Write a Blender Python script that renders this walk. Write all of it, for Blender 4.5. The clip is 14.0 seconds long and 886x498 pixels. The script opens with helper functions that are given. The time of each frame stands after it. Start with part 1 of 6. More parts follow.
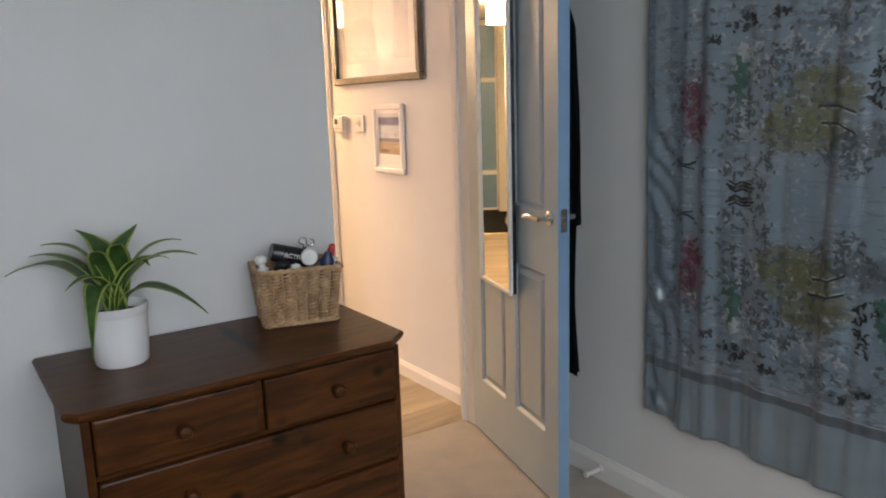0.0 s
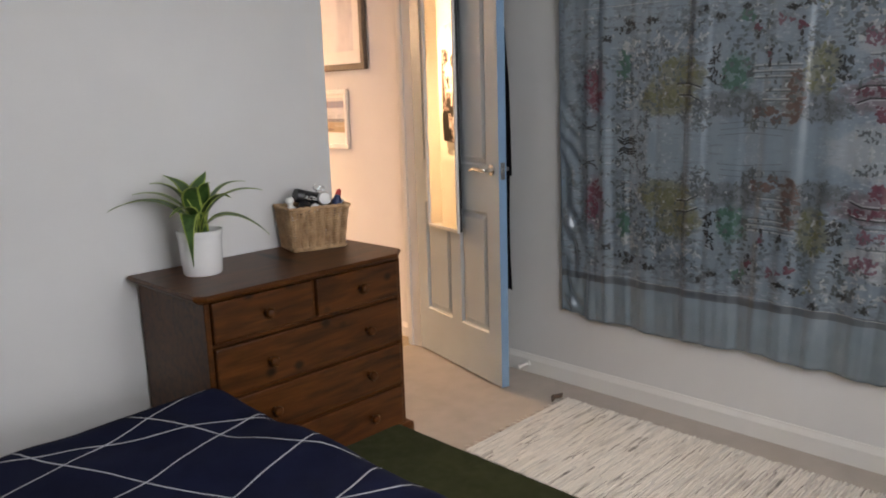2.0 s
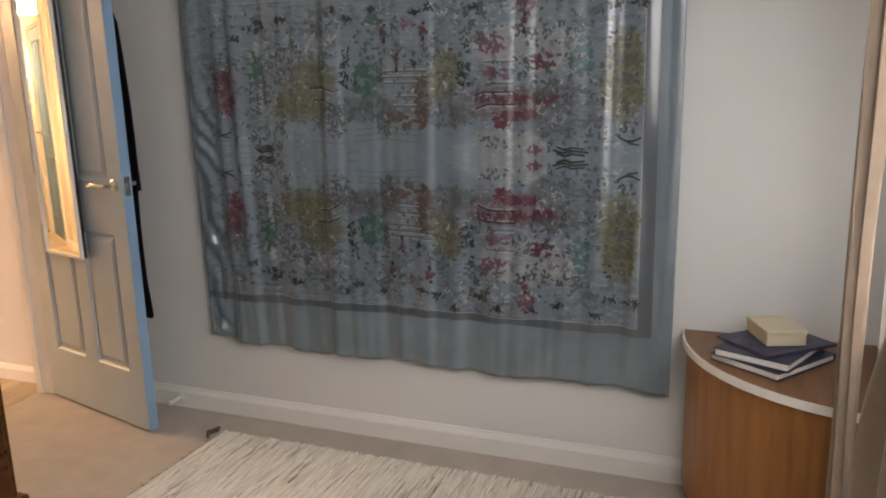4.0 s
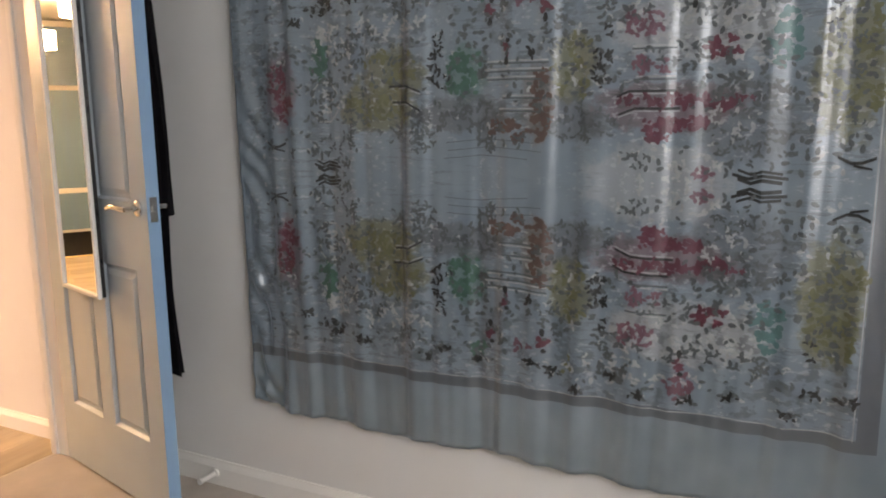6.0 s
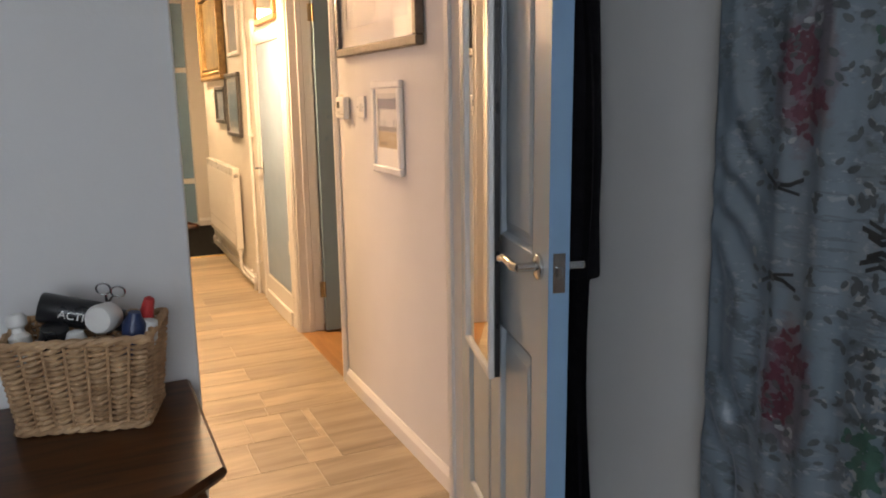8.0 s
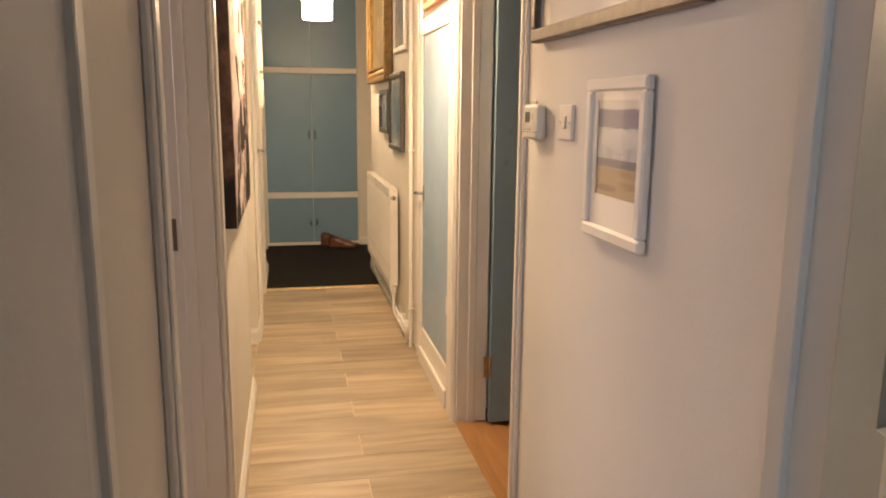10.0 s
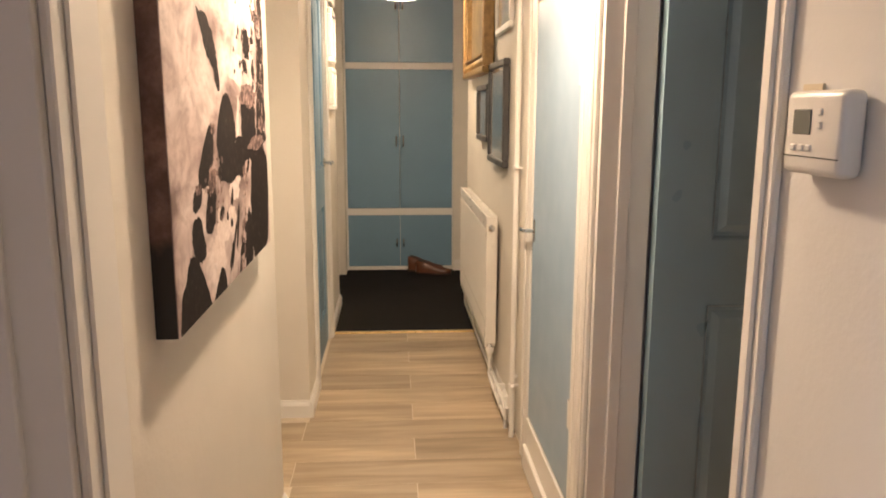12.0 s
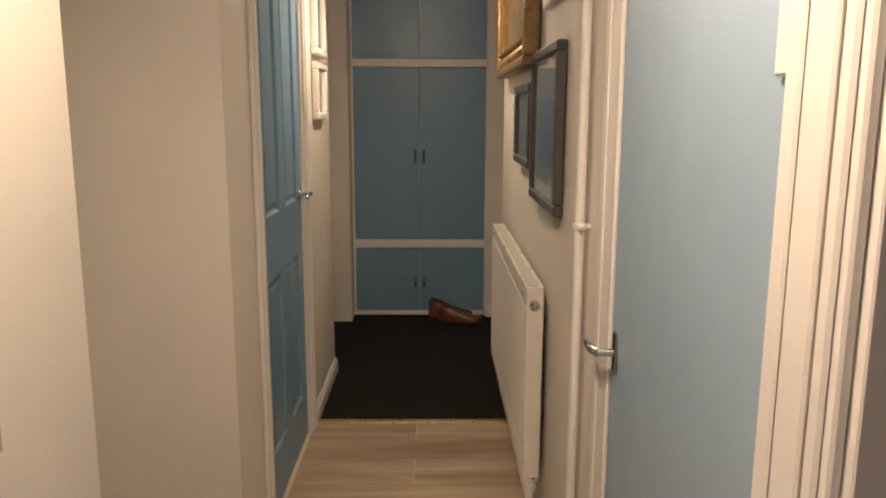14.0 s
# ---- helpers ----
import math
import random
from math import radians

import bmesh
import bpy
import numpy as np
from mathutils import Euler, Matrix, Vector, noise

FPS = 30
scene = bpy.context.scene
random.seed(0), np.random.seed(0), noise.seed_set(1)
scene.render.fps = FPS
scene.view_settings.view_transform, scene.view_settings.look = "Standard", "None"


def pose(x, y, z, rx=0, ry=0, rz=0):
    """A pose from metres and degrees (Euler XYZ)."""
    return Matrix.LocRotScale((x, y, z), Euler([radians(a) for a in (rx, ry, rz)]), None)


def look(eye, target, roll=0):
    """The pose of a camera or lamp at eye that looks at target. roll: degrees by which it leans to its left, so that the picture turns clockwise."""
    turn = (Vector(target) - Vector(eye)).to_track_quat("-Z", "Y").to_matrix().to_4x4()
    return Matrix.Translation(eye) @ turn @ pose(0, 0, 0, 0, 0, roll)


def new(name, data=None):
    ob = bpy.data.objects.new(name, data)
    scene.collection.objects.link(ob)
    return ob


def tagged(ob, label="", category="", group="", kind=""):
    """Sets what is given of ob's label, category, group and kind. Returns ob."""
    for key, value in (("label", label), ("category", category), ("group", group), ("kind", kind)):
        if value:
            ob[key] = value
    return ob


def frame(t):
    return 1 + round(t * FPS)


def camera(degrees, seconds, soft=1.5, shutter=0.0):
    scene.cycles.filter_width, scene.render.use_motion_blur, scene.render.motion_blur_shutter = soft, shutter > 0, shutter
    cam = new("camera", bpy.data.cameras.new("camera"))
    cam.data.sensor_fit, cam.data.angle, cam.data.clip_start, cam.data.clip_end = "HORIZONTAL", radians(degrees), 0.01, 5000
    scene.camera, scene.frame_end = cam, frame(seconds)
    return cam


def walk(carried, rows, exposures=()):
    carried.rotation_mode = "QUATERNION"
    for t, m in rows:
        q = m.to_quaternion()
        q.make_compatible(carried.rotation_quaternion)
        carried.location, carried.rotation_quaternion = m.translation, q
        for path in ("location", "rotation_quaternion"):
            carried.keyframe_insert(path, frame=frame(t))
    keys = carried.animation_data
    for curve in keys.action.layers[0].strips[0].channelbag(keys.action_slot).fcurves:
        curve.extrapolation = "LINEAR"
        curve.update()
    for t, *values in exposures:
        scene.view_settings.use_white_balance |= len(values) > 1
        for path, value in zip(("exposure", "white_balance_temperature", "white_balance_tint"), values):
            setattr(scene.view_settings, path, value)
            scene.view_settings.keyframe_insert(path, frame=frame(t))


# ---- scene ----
# the camera and its walk
cam = camera(60.9, 14.0, soft=1.9)
PATH = [
    (0, (0.072, 0.061, 1.391), (1.173, 1.685, 1.007), -1.8),
    (0.5, (-0.234, -0.056, 1.35), (1.047, 1.434, 0.976), -1.9),
    (1, (-0.563, -0.137, 1.335), (0.748, 1.329, 0.969), -1.9),
    (1.5, (-0.774, -0.222, 1.327), (0.558, 1.223, 0.953), -1.9),
    (2, (-0.78, -0.305, 1.331), (0.61, 1.078, 0.934), -1.8),
    (2.5, (-0.695, -0.383, 1.344), (0.882, 0.775, 0.93), -1.8),
    (3, (-0.66, -0.392, 1.332), (1.118, 0.428, 0.923), -1.5),
    (3.2, (-0.636, -0.396, 1.339), (1.185, 0.319, 0.921), -1.5),
    (5.5, (-0.058, -0.053, 1.292), (1.753, 0.706, 0.914), -1.0),
    (6, (0.127, 0.039, 1.266), (1.886, 0.928, 0.922), -0.6),
    (6.5, (0.353, 0.078, 1.363), (1.86, 1.327, 0.951), -1.2),
    (7, (0.584, 0.195, 1.338), (1.801, 1.731, 0.939), -0.9),
    (7.5, (0.78, 0.414, 1.331), (1.775, 2.102, 0.931), -0.8),
    (8, (0.966, 0.679, 1.325), (1.795, 2.456, 0.93), -0.8),
    (8.5, (1.053, 0.982, 1.314), (1.757, 2.814, 0.929), -0.2),
    (8.7, (1.085, 1.103, 1.319), (1.76, 2.947, 0.939), -0.1),
    (10.8, (1.41, 2.311, 1.327), (1.648, 4.261, 0.955), 0.1),
    (11, (1.422, 2.423, 1.314), (1.633, 4.378, 0.944), -0.1),
    (11.3, (1.431, 2.58, 1.298), (1.606, 4.538, 0.929), 0.2),
    (11.5, (1.45, 2.69, 1.304), (1.605, 4.649, 0.936), 0.1),
    (12, (1.492, 3.01, 1.313), (1.624, 4.972, 0.945), 0.2),
    (12.5, (1.501, 3.309, 1.326), (1.555, 5.274, 0.96), 0.0),
    (13, (1.498, 3.631, 1.342), (1.499, 5.597, 0.975), 0.4),
    (13.5, (1.567, 3.97, 1.357), (1.553, 5.936, 0.992), -0.1),
    (14, (1.644, 4.228, 1.336), (1.668, 6.195, 0.977), 0.2),
]
EXPOSURES = [(0, -0.02, 7900, 22), (1, 0.12, 7900, 22), (2, 0.18, 8600, 27), (2.5, 0.15, 8200, 25), (3.2, 0.1, 8100, 26), (5.5, 0.38, 13400, 34), (6, 0.48, 9200, 28), (6.5, 0.33, 8400, 31), (7, 0.13, 8000, 27), (7.6, -0.22, 7900, 25), (8.7, -0.6, 7500, 22), (11, -0.8, 6750, 20), (12.5, -0.95, 6050, 20), (14, -1.7, 5950, 21)]
walk(cam, [(t, look(eye, target, roll)) for t, eye, target, roll in PATH], EXPOSURES)

# world, daylight and lamps
world = bpy.data.worlds.new("overcast_sky")
scene.world = world
world.use_nodes = True
wn = world.node_tree.nodes
sky = wn.new("ShaderNodeTexSky")
sky.sky_type, sky.sun_disc = "NISHITA", False
sky.sun_elevation, sky.sun_rotation = radians(35), radians(150)
world.node_tree.links.new(sky.outputs[0], wn["Background"].inputs[0])
wn["Background"].inputs[1].default_value = 0.12


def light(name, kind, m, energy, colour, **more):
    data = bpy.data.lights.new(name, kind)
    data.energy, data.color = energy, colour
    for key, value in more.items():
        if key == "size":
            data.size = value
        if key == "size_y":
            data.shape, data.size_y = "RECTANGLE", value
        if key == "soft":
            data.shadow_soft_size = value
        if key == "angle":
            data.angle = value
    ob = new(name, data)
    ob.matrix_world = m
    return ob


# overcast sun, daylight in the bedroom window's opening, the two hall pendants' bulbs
light("sun", "SUN", look((0, 0, 0), (0.35, 1, -0.75)), 0.8, (1, 0.97, 0.92), angle=radians(12))
light("window_daylight", "AREA", look((0.25, -0.80, 1.45), (0.45, 1.0, 0.3)), 51, (0.58, 0.80, 1.0), size=1.45, size_y=1.2)
# unseen fill lamp added to brighten the lilac side room, which has no window built
light("side_room_fill", "AREA", look((-1.75, 4.42, 1.4), (0.5, 4.7, 1.0)), 58, (1.0, 0.84, 0.79), size=1.15, size_y=1.1)
light("pendant_bulb", "POINT", pose(1.55, 7.35, 1.955), 62, (1.0, 0.76, 0.475), soft=0.04)
light("pendant_bulb", "POINT", pose(1.48, 4.88, 1.955), 140, (1.0, 0.76, 0.475), soft=0.04)

# materials
def shader(name):
    m = bpy.data.materials.new(name)
    m.use_nodes = True
    n, l = m.node_tree.nodes, m.node_tree.links
    return m, n, l, n["Principled BSDF"]


def noise_tex(n, l, scale, detail=3.0, stretch=(1, 1, 1), rough=0.55):
    tc, mp, tx = n.new("ShaderNodeTexCoord"), n.new("ShaderNodeMapping"), n.new("ShaderNodeTexNoise")
    mp.inputs["Scale"].default_value = stretch
    l.new(tc.outputs["Object"], mp.inputs[0])
    l.new(mp.outputs[0], tx.inputs["Vector"])
    tx.inputs["Scale"].default_value, tx.inputs["Detail"].default_value, tx.inputs["Roughness"].default_value = scale, detail, rough
    return tx.outputs["Fac"]


def ramp(n, l, fac, stops):
    r = n.new("ShaderNodeValToRGB")
    while len(r.color_ramp.elements) < len(stops):
        r.color_ramp.elements.new(0.5)
    for e, (p, c) in zip(r.color_ramp.elements, stops):
        e.position, e.color = p, (*c, 1)
    l.new(fac, r.inputs[0])
    return r.outputs[0]


def mix(n, l, fac, a, b, mode="MIX"):
    x = n.new("ShaderNodeMix")
    x.data_type, x.blend_type = "RGBA", mode
    for sock, v in ((x.inputs[0], fac), (x.inputs[6], a), (x.inputs[7], b)):
        if isinstance(v, (int, float)):
            sock.default_value = v
        elif isinstance(v, tuple):
            sock.default_value = (*v, 1)
        else:
            l.new(v, sock)
    return x.outputs[2]


def maths(n, l, op, a, b=0.0):
    x = n.new("ShaderNodeMath")
    x.operation = op
    for sock, v in ((x.inputs[0], a), (x.inputs[1], b)):
        if isinstance(v, (int, float)):
            sock.default_value = v
        else:
            l.new(v, sock)
    return x.outputs[0]


def bump(n, l, bsdf, height, strength, distance):
    b = n.new("ShaderNodeBump")
    b.inputs["Strength"].default_value, b.inputs["Distance"].default_value = strength, distance
    l.new(height, b.inputs["Height"])
    l.new(b.outputs[0], bsdf.inputs["Normal"])


def plain(name, colour, rough=0.5, metal=0.0, vary=0.12, scale=6.0, grain=180.0, relief=0.0006, sheen=0.0, spec=0.5):
    """A painted or moulded surface: broad patches of slightly other tone, fine grain in relief."""
    m, n, l, b = shader(name)
    dark, lite = tuple(c * (1 - vary) for c in colour), tuple(min(1, c * (1 + vary * 0.6)) for c in colour)
    big = noise_tex(n, l, scale, 4)
    l.new(ramp(n, l, big, [(0.3, dark), (0.7, lite)]), b.inputs["Base Color"])
    l.new(ramp(n, l, noise_tex(n, l, scale * 3, 2), [(0.3, (rough * 0.85,) * 3), (0.7, (min(1, rough * 1.15),) * 3)]), b.inputs["Roughness"])
    b.inputs["Metallic"].default_value = metal
    b.inputs["Specular IOR Level"].default_value = spec
    if sheen:
        b.inputs["Sheen Weight"].default_value = sheen
    if relief:
        bump(n, l, b, noise_tex(n, l, grain, 2), 0.35, relief)
    return m


def wood(name, dark, lite, rough=0.35, stretch=(1.5, 14, 14), knots=0.0, relief=0.0004, tone=0.0):
    m, n, l, b = shader(name)
    info = n.new("ShaderNodeObjectInfo")
    tc, mp, add = n.new("ShaderNodeTexCoord"), n.new("ShaderNodeMapping"), n.new("ShaderNodeVectorMath")
    sc = n.new("ShaderNodeVectorMath")
    sc.operation = "SCALE"
    sc.inputs[0].default_value = (7.0, 11.0, 5.0)
    l.new(info.outputs["Random"], sc.inputs["Scale"])
    add.operation = "ADD"
    l.new(tc.outputs["Object"], add.inputs[0])
    l.new(sc.outputs[0], add.inputs[1])
    mp.inputs["Scale"].default_value = stretch
    l.new(add.outputs[0], mp.inputs[0])
    t1, t2 = n.new("ShaderNodeTexNoise"), n.new("ShaderNodeTexNoise")
    for t, s, d in ((t1, 2.2, 6), (t2, 9, 3)):
        l.new(mp.outputs[0], t.inputs["Vector"])
        t.inputs["Scale"].default_value, t.inputs["Detail"].default_value = s, d
    t1.inputs["Distortion"].default_value = 0.6
    col = ramp(n, l, t1.outputs["Fac"], [(0.25, dark), (0.5, tuple((a + c) / 2 for a, c in zip(dark, lite))), (0.75, lite)])
    col = mix(n, l, 0.25, col, ramp(n, l, t2.outputs["Fac"], [(0.35, dark), (0.65, lite)]), "MULTIPLY")
    if knots:
        v = n.new("ShaderNodeTexVoronoi")
        flat = n.new("ShaderNodeVectorMath")
        flat.operation = "MULTIPLY"
        flat.inputs[1].default_value = (0.8, 0.10, 1.0)
        l.new(add.outputs[0], flat.inputs[0])
        l.new(flat.outputs[0], v.inputs["Vector"])
        v.inputs["Scale"].default_value = knots
        col = mix(n, l, ramp(n, l, v.outputs["Distance"], [(0.08, (1,) * 3), (0.19, (0,) * 3)]), col, tuple(c * 0.25 for c in dark))
    if tone:
        col = mix(n, l, 1.0, col, ramp(n, l, info.outputs["Random"], [(0.0, (1 - tone,) * 3), (0.55, (1 - tone * 0.35,) * 3), (1.0, (1.0,) * 3)]), "MULTIPLY")
    l.new(col, b.inputs["Base Color"])
    b.inputs["Roughness"].default_value = rough
    bump(n, l, b, t2.outputs["Fac"], 0.3, relief)
    return m, n, l, b, col, info


M = {}
M["door_edge"] = plain("blue_door_edge", (0.20, 0.36, 0.52), 0.35, vary=0.04)
M["wall"] = plain("painted_wall", (0.70, 0.69, 0.67), 0.75, vary=0.05, scale=1.7, grain=90, relief=0.0012, spec=0.25)
M["hall_wall"] = plain("hall_wall_paint", (0.71, 0.673, 0.602), 0.7, vary=0.05, scale=1.9, grain=60, relief=0.0018, spec=0.3)
M["ceiling"] = plain("ceiling_paint", (0.8, 0.8, 0.79), 0.85, vary=0.04, scale=1.5)
M["trim"] = plain("white_gloss_paint", (0.78, 0.76, 0.72), 0.34, vary=0.015, scale=2, relief=0)
M["pink"] = plain("pale_lilac_wall", (0.68, 0.63, 0.66), 0.8, vary=0.05, scale=1.5, grain=90, relief=0.001)
M["greydoor"] = plain("pale_blue_door_paint", (0.47, 0.535, 0.57), 0.35, vary=0.06, scale=3, grain=70, relief=0.0005)
M["bluedoor"] = plain("mid_blue_door_paint", (0.165, 0.285, 0.40), 0.34, vary=0.03, scale=2, grain=60, relief=0.0005)
M["lightblue"] = plain("light_blue_paint", (0.30, 0.42, 0.55), 0.40, vary=0.03, scale=3, grain=60, relief=0.0005)
M["slatedoor"] = plain("slate_blue_door_paint", (0.215, 0.325, 0.395), 0.32, vary=0.03, scale=2, grain=60, relief=0.0005)
M["chrome"] = plain("polished_chrome", (0.72, 0.71, 0.69), 0.16, 1.0, vary=0.05, relief=0)
M["brass"] = plain("worn_brass", (0.80, 0.60, 0.28), 0.3, 1.0, vary=0.2, scale=30)
M["dull_brass"] = plain("dull_brass", (0.40, 0.30, 0.17), 0.45, 0.7, vary=0.25, scale=30)
M["white_plastic"] = plain("white_plastic", (0.74, 0.72, 0.68), 0.35, vary=0.04)
M["black"] = plain("black_plastic", (0.015, 0.015, 0.017), 0.3, vary=0.3)
M["black_cloth"] = plain("black_fleece", (0.006, 0.0055, 0.007), 0.98, vary=0.4, scale=20, grain=400, relief=0.003, spec=0.1)
M["carpet"] = plain("beige_carpet", (0.45, 0.39, 0.335), 0.98, vary=0.09, scale=9, grain=420, relief=0.006, sheen=0.15, spec=0.1)
M["dark_carpet"] = plain("black_entrance_carpet", (0.016, 0.015, 0.014), 0.97, vary=0.45, scale=160, grain=500, relief=0.005, spec=0.1)
M["brown_carpet"] = plain("brown_carpet", (0.105, 0.075, 0.060), 0.98, vary=0.25, scale=12, grain=400, relief=0.005)
M["ceramic"] = plain("white_glazed_ceramic", (0.78, 0.77, 0.75), 0.15, vary=0.03, relief=0.0002)
M["soil"] = plain("dark_potting_soil", (0.03, 0.022, 0.016), 0.95, vary=0.5, scale=60, grain=200, relief=0.004)
M["leather"] = plain("tan_leather", (0.11, 0.034, 0.013), 0.34, vary=0.3, scale=18, grain=300, relief=0.0004)
M["rubber"] = plain("dark_sole", (0.03, 0.022, 0.018), 0.7)
M["olive"] = plain("olive_green_fabric", (0.026, 0.029, 0.011), 0.97, vary=0.2, scale=10, grain=500, relief=0.002, spec=0.15)
M["sheet"] = plain("white_bed_linen", (0.7, 0.7, 0.68), 0.9, vary=0.06)
M["glass_dark"] = plain("dark_lcd", (0.10, 0.11, 0.10), 0.15, vary=0.1)
M["paper"] = plain("book_paper", (0.62, 0.58, 0.5), 0.9, vary=0.08, scale=40)
M["navy_cover"] = plain("navy_book_cover", (0.03, 0.035, 0.07), 0.45, vary=0.15)
M["cream_cover"] = plain("cream_box_card", (0.60, 0.52, 0.38), 0.7, vary=0.1)
M["curtain"] = plain("tan_curtain_cloth", (0.34, 0.25, 0.19), 0.92, vary=0.12, scale=14, grain=420, relief=0.002, sheen=0.3)
M["red_plastic"] = plain("red_plastic", (0.5, 0.03, 0.03), 0.4)
M["blue_plastic"] = plain("navy_plastic", (0.02, 0.04, 0.11), 0.4)
M["pewter_frame"] = plain("dark_pewter_frame", (0.13, 0.11, 0.09), 0.35, 0.4, vary=0.3, scale=25)
M["white_frame"] = plain("white_washed_frame", (0.80, 0.78, 0.74), 0.5, vary=0.08, scale=12)
M["gold"] = plain("gilt_plaster_frame", (0.26, 0.165, 0.065), 0.42, 0.55, vary=0.35, scale=30, grain=70, relief=0.004)
M["greyframe"] = plain("grey_blue_wood_frame", (0.075, 0.072, 0.070), 0.4, vary=0.15)
M["orange_frame"] = plain("orange_wood_frame", (0.52, 0.22, 0.06), 0.4, vary=0.15)
M["mount"] = plain("cream_mount_card", (0.68, 0.64, 0.57), 0.9, vary=0.03)
M["radiator"] = plain("radiator_enamel", (0.76, 0.73, 0.67), 0.3, vary=0.03, relief=0.0002)
M["pine"] = wood("dark_stained_pine", (0.034, 0.0092, 0.0018), (0.158, 0.048, 0.0088), 0.38, (2.5, 20, 20), knots=9.0)[0]
M["pine"].node_tree.nodes["Principled BSDF"].inputs["Specular IOR Level"].default_value = 0.3
M["oak_ply"] = wood("honey_oak_veneer", (0.27, 0.105, 0.025), (0.46, 0.20, 0.055), 0.4, (14, 14, 1.2))[0]
M["oak_top"] = wood("brown_oak_top", (0.20, 0.085, 0.035), (0.33, 0.155, 0.07), 0.4, (2, 14, 14))[0]
M["threshold"] = wood("oak_threshold", (0.30, 0.15, 0.05), (0.48, 0.26, 0.10), 0.4, (14, 1.5, 14))[0]
M["wicker"] = wood("pale_wicker", (0.36, 0.205, 0.105), (0.72, 0.48, 0.28), 0.6, (9, 9, 9))[0]
M["plank"] = wood("oak_effect_tile", (0.31, 0.24, 0.160), (0.67, 0.55, 0.39), 0.40, (0.7, 6.5, 6.5), tone=0.30)[0]
M["grout"] = plain("pale_grout", (0.62, 0.54, 0.43), 0.9, vary=0.1, scale=40)

m, n, l, b = shader("mirror_glass")
b.inputs["Base Color"].default_value, b.inputs["Metallic"].default_value, b.inputs["Roughness"].default_value = (0.9, 0.9, 0.88, 1), 1.0, 0.015
M["mirror"] = m

m, n, l, b = shader("picture_glass")
b.inputs["Base Color"].default_value = (1, 1, 1, 1)
b.inputs["Roughness"].default_value = 0.04
b.inputs["Transmission Weight"].default_value = 1.0
b.inputs["IOR"].default_value = 1.25
M["glass"] = m

for key, strength in (("shade", 58), ("shade_far", 70)):
    m, n, l, b = shader("lit_lamp_shade")
    b.inputs["Base Color"].default_value = (0.85, 0.8, 0.7, 1)
    b.inputs["Emission Color"].default_value = (1.0, 0.76, 0.475, 1)
    b.inputs["Emission Strength"].default_value = strength
    M[key] = m
m, n, l, b = shader("lit_bulb")
b.inputs["Emission Color"].default_value = (1.0, 0.85, 0.6, 1)
b.inputs["Emission Strength"].default_value = 12
M["bulb"] = m
m, n, l, b = shader("white_net_cloth")
b.inputs["Base Color"].default_value, b.inputs["Roughness"].default_value = (0.8, 0.8, 0.8, 1), 0.9
tr, tl, m1, m2 = n.new("ShaderNodeBsdfTransparent"), n.new("ShaderNodeBsdfTranslucent"), n.new("ShaderNodeMixShader"), n.new("ShaderNodeMixShader")
tl.inputs[0].default_value = (0.85, 0.86, 0.87, 1)
m1.inputs[0].default_value = 0.55
l.new(b.outputs[0], m1.inputs[1])
l.new(tl.outputs[0], m1.inputs[2])
l.new(ramp(n, l, noise_tex(n, l, 30, 3, (3, 1, 0.3)), [(0.35, (0.30,) * 3), (0.65, (0.45,) * 3)]), m2.inputs[0])
l.new(m1.outputs[0], m2.inputs[1])
l.new(tr.outputs[0], m2.inputs[2])
l.new(m2.outputs[0], n["Material Output"].inputs[0])
M["net"] = m


# building helpers
def box(bm, x0, x1, y0, y1, z0, z1, bevel=0.0, m=None, seg=1):
    made = bmesh.ops.create_cube(bm, size=1.0, matrix=Matrix.Translation(((x0 + x1) / 2, (y0 + y1) / 2, (z0 + z1) / 2)) @ Matrix.Diagonal((abs(x1 - x0), abs(y1 - y0), abs(z1 - z0), 1)))
    vs = made["verts"]
    if bevel:
        es = list({e for v in vs for e in v.link_edges})
        r = bmesh.ops.bevel(bm, geom=es, offset=bevel, segments=seg, affect="EDGES", profile=0.5)
        vs = r["verts"] if r["verts"] else vs
        vs = list({v for f in r["faces"] for v in f.verts} | {v for v in vs if v.is_valid})
    if m is not None:
        bmesh.ops.transform(bm, matrix=m, verts=[v for v in vs if v.is_valid])
    return bm


def tube(bm, points, radius, sides=8, caps=True):
    """A round bar along points; radius may be one number or one for each point."""
    pts = [Vector(p) for p in points]
    rad = [radius] * len(pts) if isinstance(radius, (int, float)) else radius
    rings, up = [], None
    for i, p in enumerate(pts):
        d = (pts[min(i + 1, len(pts) - 1)] - pts[max(i - 1, 0)]).normalized()
        if up is None:
            up = Vector((0, 0, 1)) if abs(d.z) < 0.9 else Vector((1, 0, 0))
        side = d.cross(up).normalized()
        up = side.cross(d).normalized()
        rings.append([bm.verts.new(p + rad[i] * (math.cos(a) * side + math.sin(a) * up)) for a in (2 * math.pi * k / sides for k in range(sides))])
    for a, c in zip(rings, rings[1:]):
        for k in range(sides):
            bm.faces.new((a[k], a[(k + 1) % sides], c[(k + 1) % sides], c[k]))
    if caps:
        bm.faces.new(rings[0][::-1])
        bm.faces.new(rings[-1])
    return bm


